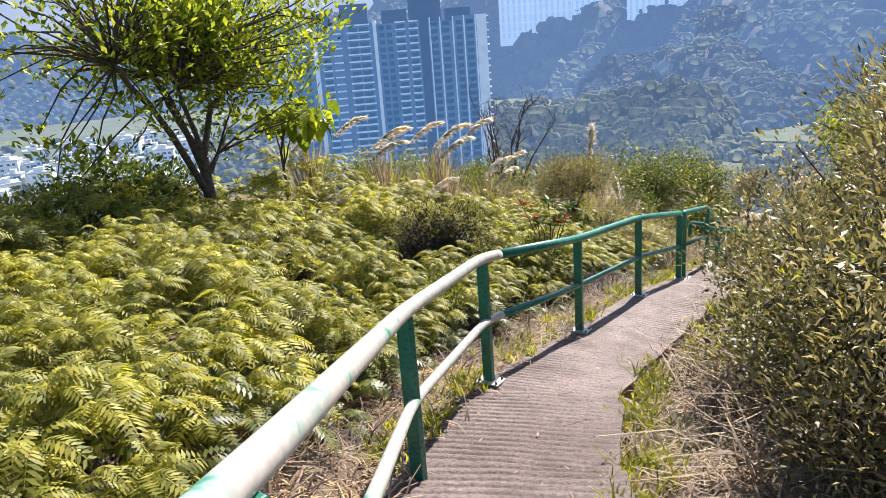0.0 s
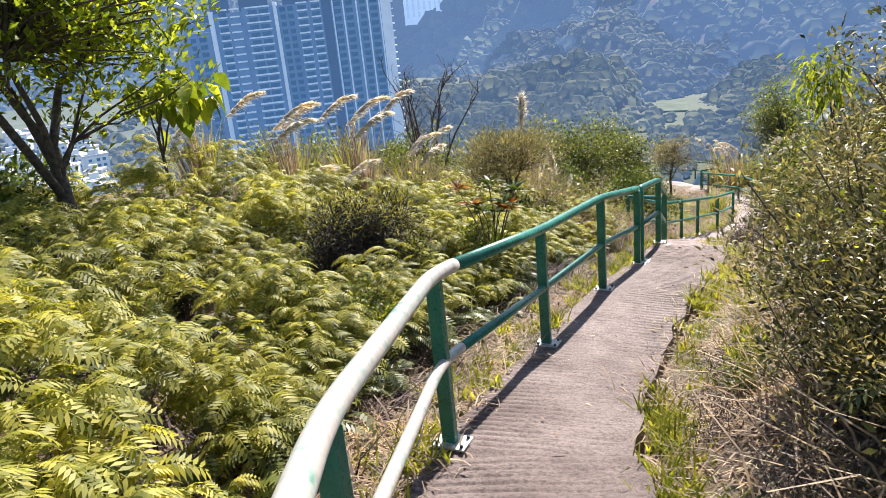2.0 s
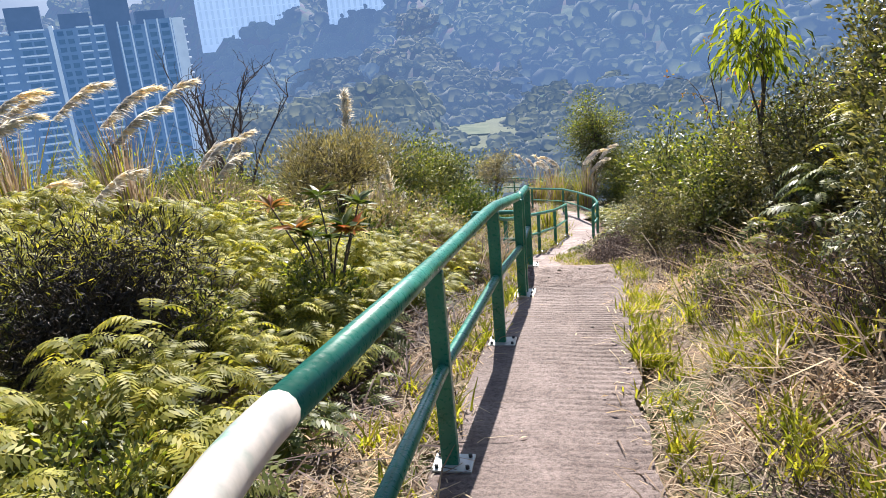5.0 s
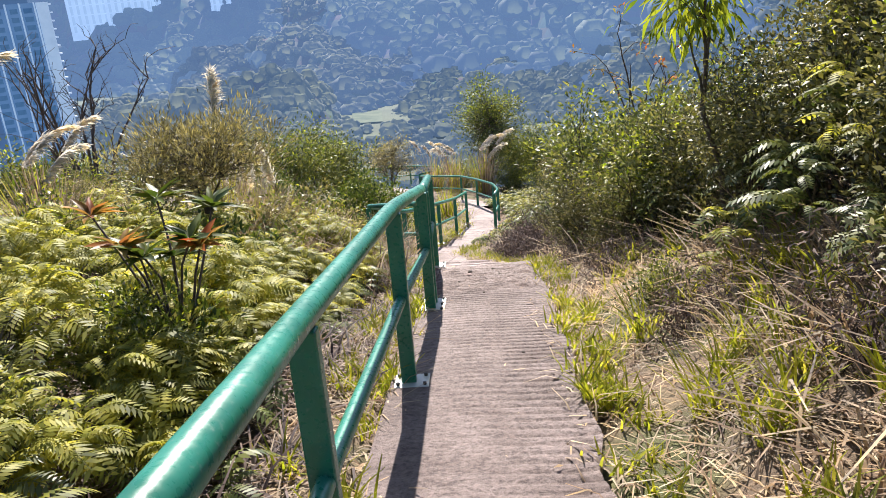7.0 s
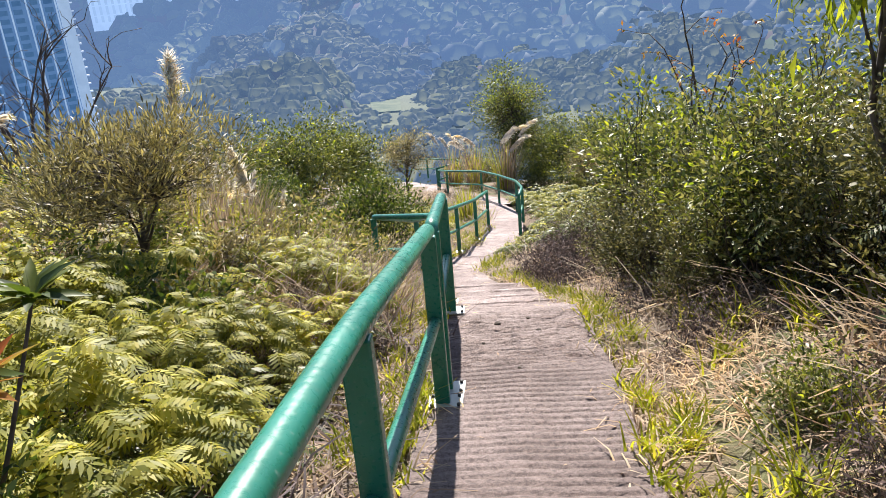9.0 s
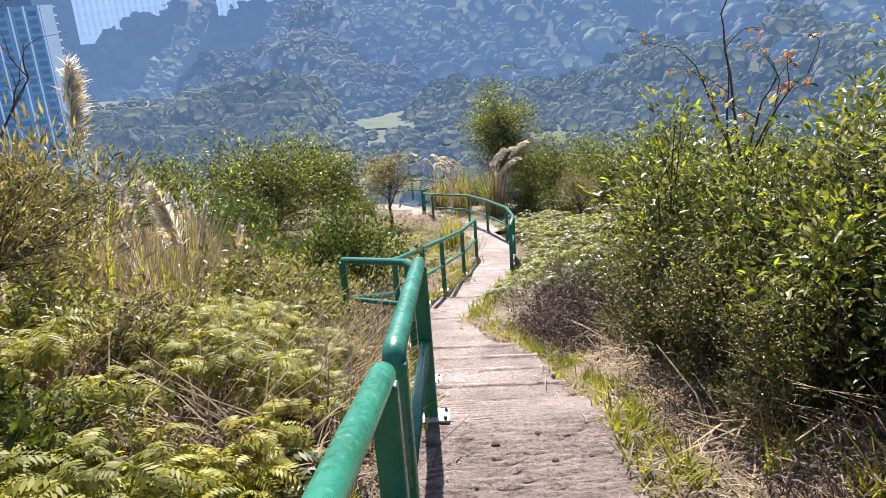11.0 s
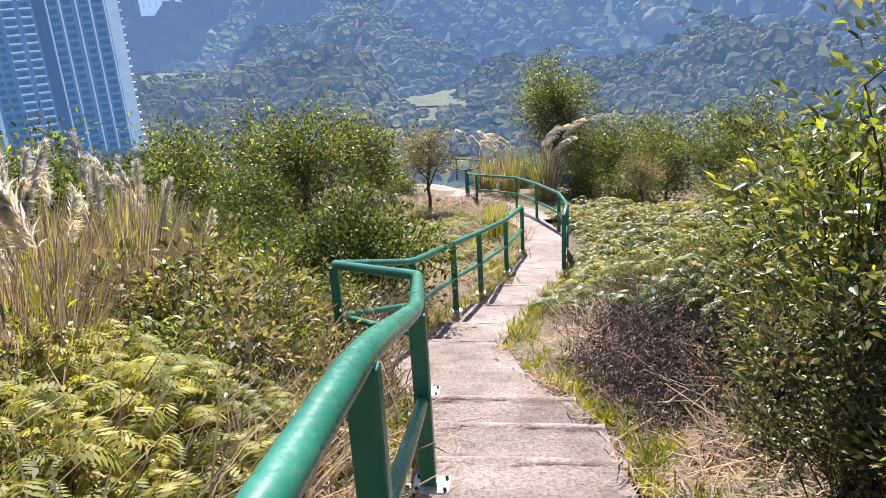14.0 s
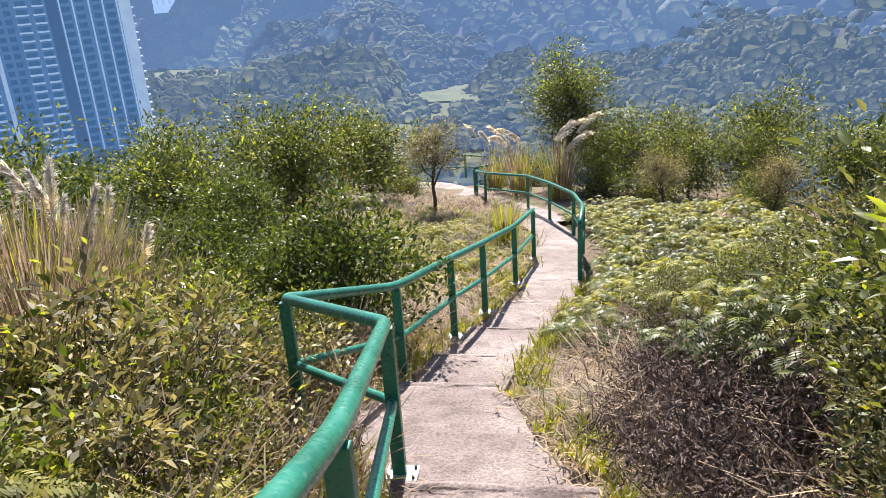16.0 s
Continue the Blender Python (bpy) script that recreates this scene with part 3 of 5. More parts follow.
stand(plant("dark_shrub", "dark shady shrub below the slope edge", "shrub", 14, 1.1, (0.9, 0.9), LEAF, OVAL, 0.1, 60, 22, 0.13, 0.1, 0.012), -6.2, -6.5, -0.1)
for x, y, dz, a, k in ((-5.0, -6.6, -0.35, 80, 0.7), (-7.3, -6.4, -0.3, 130, 0.9), (-6.0, -5.4, -0.1, 200, 0.95), (-6.9, -4.0, -0.2, 270, 1.0), (-5.2, -5.5, -0.3, 30, 0.8), (-4.5, -4.0, -0.2, 330, 0.8)):
    again(bpy.data.objects["dark_shrub"], x, y, dz, a, k)

# feathery olive shrubs
feather = plant("feathery_shrub", "fine-twigged olive-green feathery shrub", "shrub", 21, 1.75, (0.85, 0.8), LEAF_OLIVE, leaf_shape(0.16, 0.02, 0.05), 0.08, 170, 56, 0.12, 0.38, 0.028, TWIG, trunk=0.5, upward=0.8)
stand(feather, -2.4, 1.25, 0.05)
again(feather, -3.6, -7.0, -0.3, 70, 0.62)
again(feather, -4.2, -5.6, -0.35, 120, 0.55)
again(feather, -2.9, -6.3, -0.45, 200, 0.5)
again(feather, -3.5, 3.3, -0.2, 200, 0.8)

# the mound overgrown by fern, its shadow painted into near-black leaves
stand(plant("overgrown_mound", "rounded thicket, shade painted into its dark leaves, fern-covered on top", "thicket", 22, 1.15, (0.75, 0.72), THICKET_SHADE, NEEDLE, 0.075, 230, 60, 0.1, 0.0, 0.006, TWIG, upward=0.2, extra=(FERN, 0.2, 20)), -2.05, -3.9, 0.0).scale = (0.85, 0.85, 1.1)
stand(plant("overgrown_mound", "small thicket with painted shade-dark leaves and dead brown twigs", "thicket", 23, 0.75, (0.55, 0.5), THICKET_SHADE, NEEDLE, 0.07, 110, 50, 0.09, 0.0, 0.006, TWIG, upward=0.2), -3.2, -5.4, 0.0)


def bare_tree():
    r = np.random.default_rng(31)
    ob = tagged(new("bare_tree"), "leafless dark grey shrub with upswept branches", "tree")
    for k in range(9):
        g = Geo()
        a = r.uniform(0, 6.28)
        out = r.uniform(0.3, 0.95)
        tip = (out * math.cos(a), out * math.sin(a), r.uniform(1.1, 2.1))
        p = limb(g, r, (0, 0, -0.1), tip, 0.024, 0.006, 0.12, 8, 5)
        for q in range(7):
            b = p[r.integers(2, 8)]
            t2 = b + (r.normal(0, 0.2), r.normal(0, 0.2), r.uniform(0.12, 0.5))
            p2 = limb(g, r, b, t2, 0.008, 0.003, 0.2, 5, 4)
            for w in range(3):
                b2 = p2[r.integers(1, 5)]
                limb(g, r, b2, b2 + (r.normal(0, 0.11), r.normal(0, 0.11), r.uniform(0.03, 0.25)), 0.004, 0.002, 0.2, 4, 3)
        part("branch", g, TWIG, ob)
    return ob


bare = stand(bare_tree(), -6.1, 5.8, 0.0, 20)
bare.scale = (1.5, 1.5, 1.5)

# ---------------------------------------------------------------- plumed grasses
BLADE = blade_shape(0.016, 0.55, 4)


def plume_shape(geo, r, a, b, wide):
    """A feathery seed head along the line from a to b, its hairs swept to one side."""
    n = 300
    t = r.random(n)
    ln = np.linalg.norm(b - a)
    p = a + (b - a) * t[:, None]
    p[:, 2] += 0.3 * ln * np.sin(t * np.pi * 0.8) * abs(b[0] - a[0]) / ln
    d = unit((b - a)[None] + r.normal(0, 0.3, (n, 3)) * ln + np.array([0.25, 0.1, -0.25]) * ln)
    geo.stamp(leaf_shape(0.1, 0.02, 0.25), p, turns(d, r.uniform(-1.5, 1.5, n)), wide * (0.55 + 0.45 * np.sin(np.pi * np.clip(t * 0.85 + 0.1, 0, 1))) * r.uniform(0.7, 1.2, n))


def plume_grass(seed, height, blades, heads, wide, label, dry=0.6, lean=0.35, low=0.75, arch=0.5, fluff=0.13):
    r = np.random.default_rng(seed)
    ob = tagged(new("plume_grass"), label, "grass", "plume grasses on the slope")
    for mat, share, name in ((STRAW, dry, "dry_grass"), (GRASS, 1 - dry, "green_grass")):
        n = int(blades * share)
        g = Geo()
        a = r.uniform(0, 6.28, n)
        rad = wide * np.sqrt(r.random(n))
        d = np.stack([np.cos(a), np.sin(a), r.normal(0, 0.2, n)], 1)
        tilt = r.uniform(-0.25, 0.35, n)
        rot = turns(unit(np.stack([np.cos(a), np.sin(a), -tilt], 1)), np.zeros(n))
        ln = height * r.uniform(0.35, 0.85, n)
        g.stamp(BLADE, np.stack([rad * np.cos(a), rad * np.sin(a), np.full(n, -0.05)], 1), rot, np.stack([r.uniform(0.5, 1.2, n), ln * r.uniform(0.1, 0.55, n), ln], 1))
        part(name, g, mat, ob)
    for k in range(heads):
        g = Geo()
        a = r.uniform(0, 6.28)
        base = np.array([0.5 * wide * math.cos(a), 0.5 * wide * math.sin(a), 0])
        h = height * r.uniform(low, 1.0)
        top = base + (r.normal(0.05, lean * 0.5), r.normal(0, lean * 0.5), h * 0.72)
        limb(g, r, base, top, 0.006, 0.004, 0.03, 5, 4)
        stalk = part("stalk", g, STRAW, ob)
        g = Geo()
        b = arch * h * r.uniform(0.2, 0.42)
        plume_shape(g, r, top, top + np.array([b, b * 0.7 + r.normal(0, 0.05), h * 0.3 * (1 - 0.55 * arch)]), fluff)
        part("plume", g, PLUME, ob)
    return ob


pg = plume_grass(41, 1.75, 220, 4, 0.3, "tall pale grass with leaning feathery plumes", 0.65, arch=1.0, fluff=0.17)
stand(pg, -5.0, -1.0, 0.1)
again(pg, -4.5, 0.1, 0.15, 20, 1.05)
again(pg, -5.9, -1.9, 0.0, -15, 0.95)
again(pg, -4.1, 1.2, -0.1, 30, 0.9)
again(pg, -4.0, -1.9, -0.35, -25, 0.85)
tall = plume_grass(42, 2.35, 60, 2, 0.12, "very tall slender grass with a single white plume", 0.5, 0.12, 0.97, 0.12, 0.2)
stand(tall, -3.05, 3.6, 0.2, 35)
again(tall, -2.35, 3.75, -0.15, 160, 0.82)
thick = plume_grass(43, 1.8, 850, 5, 0.5, "thick clump of dry brown reed grass with plumes", 0.82, 0.35, 0.7, 0.25, 0.11)
stand(thick, -3.7, 5.5, 0.0)
for x, y, dz, a, k in ((-3.95, 6.9, 0.1, 90, 1.12), (-4.3, 7.9, 0.1, 190, 1.15), (-4.5, 6.2, 0.0, 280, 1.05), (-3.2, 2.1, -0.35, 280, 0.7), (-3.75, 7.6, -0.1, 30, 1.0), (-3.3, 4.6, -0.1, 150, 0.9), (-4.9, 8.8, 0.0, 60, 1.1)):
    again(thick, x, y, dz, a, k)
straw_clump = plume_grass(45, 1.5, 800, 0, 0.45, "tall clump of dry brown grass without plumes", 0.8, 0.3)
stand(straw_clump, -2.75, 3.8, -0.05)
again(straw_clump, -2.45, 4.7, -0.2, 120, 0.75)
again(straw_clump, -3.3, 6.3, -0.1, 220, 0.9)
again(pg, 0.5, 26.4, 0.2, 0, 1.7, "far clump of pale plumed grass beyond the bend")
again(pg, -0.9, 27.6, 0.2, 200, 1.6, "far clump of pale plumed grass beyond the bend")
again(pg, -1.9, 29.0, 0.1, 90, 1.5, "far clump of pale plumed grass beyond the bend")

# a bright reed clump inside the bend
reed = plume_grass(44, 1.7, 260, 0, 0.3, "upright yellow-green reeds with rusty dry bases inside the bend", 0.3)
stand(reed, -0.8, 18.2, 0.0)
again(reed, -1.25, 17.0, -0.3, 50, 0.7)

# ---------------------------------------------------------------- shrubs of the slope on the open side
mixed_shrub = plant("leafy_shrub", "leafy green shrub with glossy leaves", "shrub", 51, 0.95, (0.5, 0.5), LEAF_GLOSS, OVAL, 0.058, 80, 28, 0.09, 0.05, 0.007, TWIG, stems=30, extra=(LEAF_LIT, 0.25, 8))
stand(mixed_shrub, -2.9, 2.4, -0.05)
for x, y, dz, a, s in ((-2.0, 4.2, -0.1, 70, 1.0), (-1.5, 5.2, -0.1, 150, 0.8), (-2.2, 6.3, -0.1, 20, 0.9), (-2.8, 7.4, -0.1, 60, 1.1), (-3.6, 0.4, -0.1, 100, 1.0),
                      (-5.2, 2.6, 0.1, 200, 1.1), (-5.6, 4.6, 0.0, 33, 1.2), (-1.7, -1.3, -0.2, 130, 0.6), (-3.2, -1.2, -0.2, 190, 0.7), (-4.3, -2.7, -0.2, 12, 0.7), (-2.5, 8.7, -0.1, 320, 0.9)):
    again(mixed_shrub, x, y, dz, a, s)
for x, y, dz, a, s in ((1.9, 6.3, -0.1, 40, 0.7), (1.45, 7.1, -0.15, 140, 0.5), (2.1, 4.6, -0.2, 240, 0.7), (1.8, -0.9, -0.2, 50, 0.6), (1.75, -5.2, -0.2, 90, 0.6), (1.9, 8.2, -0.1, 10, 0.6), (2.6, 8.6, 0, 60, 0.8), (-1.35, 4.4, -0.2, 15, 0.55), (-1.9, 5.9, -0.15, 95, 0.7), (-2.9, 5.9, -0.1, 205, 0.8), (-3.6, 6.8, -0.1, 325, 0.9), (-1.75, 8.4, -0.2, 165, 0.6), (-6.5, 0.2, 0, 20, 1.2)):
    again(mixed_shrub, x, y, dz, a, s)


low = np.random.default_rng(52)
for k in range(26):
    y = low.uniform(-7.5, 0.5)
    x = float(np.interp(y, WAY_Y, WAY_L)) - low.uniform(0.9, 3.4)
    again(mixed_shrub, x, y, low.uniform(-0.1, 0.12), low.uniform(0, 360), low.uniform(0.45, 0.8), "low leafy shrub growing up through the ferns")


dry_shrub = plant("dry_shrub", "thin twiggy shrub with small pale olive leaves", "shrub", 53, 1.0, (0.55, 0.5), LEAF_OLIVE, leaf_shape(0.4, 0.08, 0.1), 0.07, 90, 13, 0.09, 0.1, 0.006, TWIG, stems=70, hollow=0.3, extra=(LEAF_LIT, 0.12, 5))
stand(dry_shrub, -1.7, 6.7, -0.05)
for x, y, dz, a, k in ((-1.3, 5.1, -0.05, 30, 0.8), (-1.75, 4.6, -0.05, 80, 1.1), (-2.1, 5.8, 0.0, 120, 1.25), (-2.6, 5.4, 0.0, 170, 1.35), (-2.4, 6.6, 0.0, 220, 1.0), (-1.8, 7.4, -0.1, 270, 0.85), (-2.9, 7.4, 0.0, 310, 1.1), (-1.6, 3.5, -0.05, 350, 0.75),
                       (-2.3, 3.3, 0.0, 45, 0.9), (-1.5, 2.4, -0.05, 95, 0.7), (-2.0, 1.9, 0.0, 145, 0.8), (-1.2, 4.3, -0.1, 195, 0.6), (-3.2, 8.1, 0.0, 245, 1.1), (-1.4, 0.6, -0.05, 295, 0.65), (-2.7, 0.1, 0.0, 340, 0.8), (-1.6, -0.5, -0.05, 20, 0.6)):
    again(dry_shrub, x, y, dz, a, k)
for x, y, dz, a, k in ((-1.96, 4.17, 0.0, 40, 0.8), (-1.45, 4.7, -0.1, 90, 0.7), (-1.75, 5.4, -0.05, 150, 0.85), (-2.5, 5.1, 0.0, 210, 0.95), (-2.3, 6.0, 0.0, 260, 0.9), (-2.9, 6.7, 0.0, 310, 1.0), (-2.2, 7.1, 0.0, 20, 0.95),
                       (-2.7, 7.9, 0.0, 75, 1.1), (-3.3, 8.6, 0.0, 135, 1.1), (-2.0, 8.1, 0.0, 180, 0.9), (-1.1, 3.9, -0.1, 15, 0.5)):
    again(mixed_shrub, x, y, dz, a, k, "leafy shrub tangled with dry grass on the slope")


def rosette(label):
    """A low plant whose long leaves fan out from the tip of each stem."""
    r = np.random.default_rng(61)
    ob = tagged(new("rosette_shrub"), label, "shrub")
    g, w = Geo(), Geo()
    young = Geo()
    for k in range(9):
        tip = np.array([r.normal(0, 0.22), r.normal(0, 0.22), r.uniform(0.5, 0.8)])
        limb(w, r, (0, 0, -0.1), tip, 0.01, 0.006, 0.1, 4, 5)
        n = 16
        a = r.uniform(0, 6.28, n)
        d = np.stack([np.cos(a), np.sin(a), r.uniform(0.0, 1.1, n)], 1)
        (young if k < 3 else g).stamp(broad_shape(0.28, 0.05, 0.2), np.tile(tip, (n, 1)), turns(d, r.uniform(-0.4, 0.4, n)), r.uniform(0.13, 0.22, n))
    part("woody_base", w, TWIG, ob)
    part("leafage", g, LEAF, ob)
    tagged(part("young_growth", young, LEAF_RED, ob, "orange-red young leaves"), kind="stuff")
    return ob


stand(rosette("shrub with rosettes of green and orange leaves"), -1.3, -2.2, 0.3)
again(bpy.data.objects["dark_shrub"], -1.4, -2.25, 0.0, 110, 0.6, "dark shady shrub rising out of the ferns")
again(bpy.data.objects["dark_shrub"], -2.9, 0.9, 0.0, 10, 0.7, "dark shady shrub rising out of the ferns")
again(bpy.data.objects["dark_shrub"], -1.9, 0.25, 0.0, 60, 0.7, "dark shady shrub rising out of the ferns")

# thickets and small trees lower down the open side
dark_bush = plant("round_bush", "dense rounded dark green bush", "bush", 71, 1.75, (0.95, 0.9), LEAF, OVAL, 0.075, 190, 40, 0.12, 0.0, 0.012, BARK, hollow=0.45, stems=60, extra=(LEAF_WOOD, 0.15, 8))
stand(dark_bush, -2.05, 9.5, 0.0).scale = (1.1, 1.1, 1.15)
for x, y, dz, a, k in ((-2.9, 9.2, -0.1, 60, 0.8), (-2.0, 7.0, -0.1, 120, 0.42), (-2.9, 6.2, -0.1, 180, 0.5), (-1.9, 5.2, -0.1, 240, 0.4), (-3.3, 7.8, -0.1, 300, 0.6)):
    again(dark_bush, x, y, dz, a, k / 1.1, "dark green bush among the dry slope shrubs")
for x, y, dz, a, s in ((-3.7, 12.2, -0.3, 40, 0.9), (-5.3, 12.6, -0.2, 90, 1.1), (-4.2, 9.0, -0.2, 140, 0.9), (-6.4, 9.6, 0, 190, 1.2), (-6.0, 15.2, 0, 230, 1.2), (-7.8, 12.4, 0, 280, 1.3), (-3.4, 14.6, -0.5, 300, 0.7), (-8.4, 8.0, 0, 330, 1.2)):
    again(dark_bush, x, y, dz, a, s)
olive_tree = plant("small_tree", "small grey-olive tree with a round crown", "tree", 72, 2.9, (1.0, 1.0), LEAF_OLIVE, OVAL, 0.08, 130, 36, 0.17, 0.38, 0.05, BARK, trunk=1.0)
stand(olive_tree, -3.25, 23.2, 0.0)
green_tree = plant("slope_tree", "leafy slope tree with sunlit green crown", "tree", 73, 4.0, (2.3, 2.2), LEAF_WOOD, OVAL, 0.15, 210, 30, 0.27, -0.05, 0.06, BARK, trunk=0.7, hollow=0.1, stems=60, extra=(LEAF_LIT, 0.3, 5))
stand(green_tree, -7.0, 22.0, -0.2)
for x, y, dz, a, s in ((-9.6, 19.5, -0.2, 50, 1.0), (-6.0, 26.5, 0, 100, 0.95), (-9.0, 26.0, 0, 140, 1.05), (-12.5, 18.0, 0, 170, 1.1), (-12.0, 24.0, 0.3, 210, 1.1), (-7.2, 17.6, -0.8, 250, 0.75),
                      (-10.5, 14.0, 0, 280, 1.0), (-13.5, 13.0, 0, 310, 1.1), (-8.2, 33.0, 0.3, 33, 0.9), (-6.2, 30.6, -0.3, 55, 0.55), (-5.0, 28.0, -0.6, 99, 0.45), (-15, 21, 0.5, 44, 1.3), (-11.5, 9.0, 0, 280, 0.9)):
    again(green_tree, x, y, dz, a, s)
stand(plant("tall_tree", "tall open-crowned tree with several thin trunks", "tree", 74, 5.6, (1.9, 1.8), LEAF_WOOD, OVAL, 0.13, 240, 40, 0.25, 0.1, 0.08, BARK, trunk=1.8, extra=(LEAF_LIT, 0.35, 12)), 0.9, 30.0, 0.0)
for x, y, dz, a, s in ((3.0, 29.0, -0.1, 20, 0.85), (4.8, 27.0, -0.2, 70, 0.75), (6.6, 26.0, 0, 120, 0.75), (8.8, 24.0, 0.2, 160, 0.85), (11.0, 22.0, 0.2, 200, 0.9), (5.2, 33.0, 0.2, 240, 0.9), (2.2, 34.0, 0.2, 280, 0.9),
                      (13.5, 20.0, 0.5, 300, 1.0), (8.0, 30.0, 0.6, 330, 0.95), (11.5, 27.0, 0.8, 20, 1.0), (-0.6, 32.5, -0.6, 60, 0.6), (6.0, 23.2, -0.8, 210, 0.55), (9.5, 20.5, -0.8, 250, 0.6), (3.4, 25.6, -0.7, 290, 0.55), (12.0, 17.0, -0.5, 30, 0.7), (1.9, 27.2, -0.5, 130, 0.6)):
    again(green_tree, x, y, dz, a, s)
again(olive_tree, 3.6, 24.6, -0.4, 130, 0.75)
again(olive_tree, 6.4, 22.6, -0.3, 230, 0.75)

# ---------------------------------------------------------------- the bank
olive_bush = plant("bank_bush", "tall bank bush, olive leaves above dark twigs", "bush", 81, 2.0, (1.0, 1.0), LEAF_OLIVE, leaf_shape(0.3, 0.06, 0.1), 0.05, 230, 42, 0.085, 0.0, 0.009, TWIG, upward=0.6, hollow=0.45, stems=90)
bank_bush = plant("bank_bush", "dense bank bush of dark small leaves with bright shoots", "bush", 86, 2.0, (1.0, 1.0), LEAF_BANK, OVAL, 0.055, 210, 40, 0.08, 0.0, 0.009, TWIG, upward=0.5, hollow=0.5, stems=80, extra=(LEAF_LIT, 0.25, 5))
stand(bank_bush, 3.4, -0.6, 0.0)
stand(olive_bush, 2.55, -5.3, -0.1)
for x, y, dz, a, s in ((-2.3, 5.2, -0.2, 30, 0.5), (-3.0, 6.9, -0.3, 80, 0.6), (-3.9, 8.0, -0.3, 130, 0.7), (-2.1, 7.6, -0.3, 190, 0.45), (-1.9, 3.2, -0.3, 240, 0.42), (-4.9, 6.0, -0.2, 290, 0.7), (-3.1, 9.3, -0.3, 350, 0.6), (-5.4, 0.9, -0.2, 60, 0.6), (-4.7, 3.4, -0.2, 160, 0.65)):
    again(olive_bush, x, y, dz, a, s, "twiggy olive-brown shrub among the slope grass")
again(olive_bush, 2.75, -6.7, -0.4, 100, 0.85)
again(olive_bush, 3.6, -6.4, -0.1, 160, 1.0)
again(olive_bush, 3.5, -3.8, 0.0, 210, 1.05)
again(olive_bush, 4.4, -8.2, -0.2, 260, 0.95)
again(bank_bush, 3.3, -1.6, 0.1, 300, 1.1)
again(bank_bush, 4.4, 0.4, 0.1, 20, 1.0)
glossy_bush = plant("glossy_bush", "glossy-leaved bank bush with pale shining leaves", "bush", 82, 2.2, (0.9, 0.85), LEAF_GLOSS, broad_shape(0.42, 0.06, 0.12), 0.075, 130, 26, 0.16, 0.0, 0.011, BARK, hollow=0.15, stems=70, extra=(LEAF_LIT, 0.5, 7))
stand(glossy_bush, 1.95, 3.7, 0.0)
again(glossy_bush, 2.5, 2.2, -0.3, 80, 0.9)
again(glossy_bush, 2.2, 1.2, -0.15, 150, 0.78)
again(bank_bush, 2.75, -0.1, -0.15, 70, 0.85)
again(bank_bush, 2.95, -1.4, -0.15, 190, 0.9)
again(bank_bush, 3.5, -2.4, 0.1, 250, 1.25)
again(glossy_bush, 2.25, 5.4, -0.1, 200, 0.95)
again(glossy_bush, 3.2, 6.4, -0.1, 100, 0.9)
again(glossy_bush, 2.3, 7.4, -0.15, 250, 0.62)
again(glossy_bush, 3.4, 7.6, -0.3, 300, 0.8)
again(glossy_bush, 2.2, 9.6, -0.1, 20, 0.55)
again(glossy_bush, 3.6, 10.2, -0.3, 70, 0.7)
again(glossy_bush, 5.0, 9.0, -0.3, 120, 0.9)
again(glossy_bush, 5.2, 12.0, -0.3, 160, 0.75)
again(glossy_bush, 3.6, 3.6, 0, 30, 1.0)
def bracken_tangle():
    """Arching dead stalks crossing one another, hung with withered leaflets."""
    r = np.random.default_rng(83)
    ob = tagged(new("dead_bracken"), "tangle of dead purple-brown bracken on the bank", "bracken")
    stalks, dry, hung = Geo(), Geo(), []
    for k in range(150):
        a, b = r.uniform(0, 6.28, 2)
        foot = np.array([0.5 * r.random() * math.cos(a), 0.5 * r.random() * math.sin(a), -0.08])
        tip = foot + (r.uniform(0.2, 0.6) * math.cos(b), r.uniform(0.2, 0.6) * math.sin(b), r.uniform(0.15, 0.85))
        p = limb(stalks, r, foot, tip, 0.005, 0.002, 0.3, 6, 3)
        hung.append(p[1:])
    tagged(part("stem_tangle", stalks, TWIG, ob), kind="stuff")
    leaves(dry, r, np.concatenate(hung), 5, 0.05, LONG, 0.07, 0.0, 0.35)
    tagged(part("withered_leaves", dry, DEAD, ob), kind="stuff")
    return ob


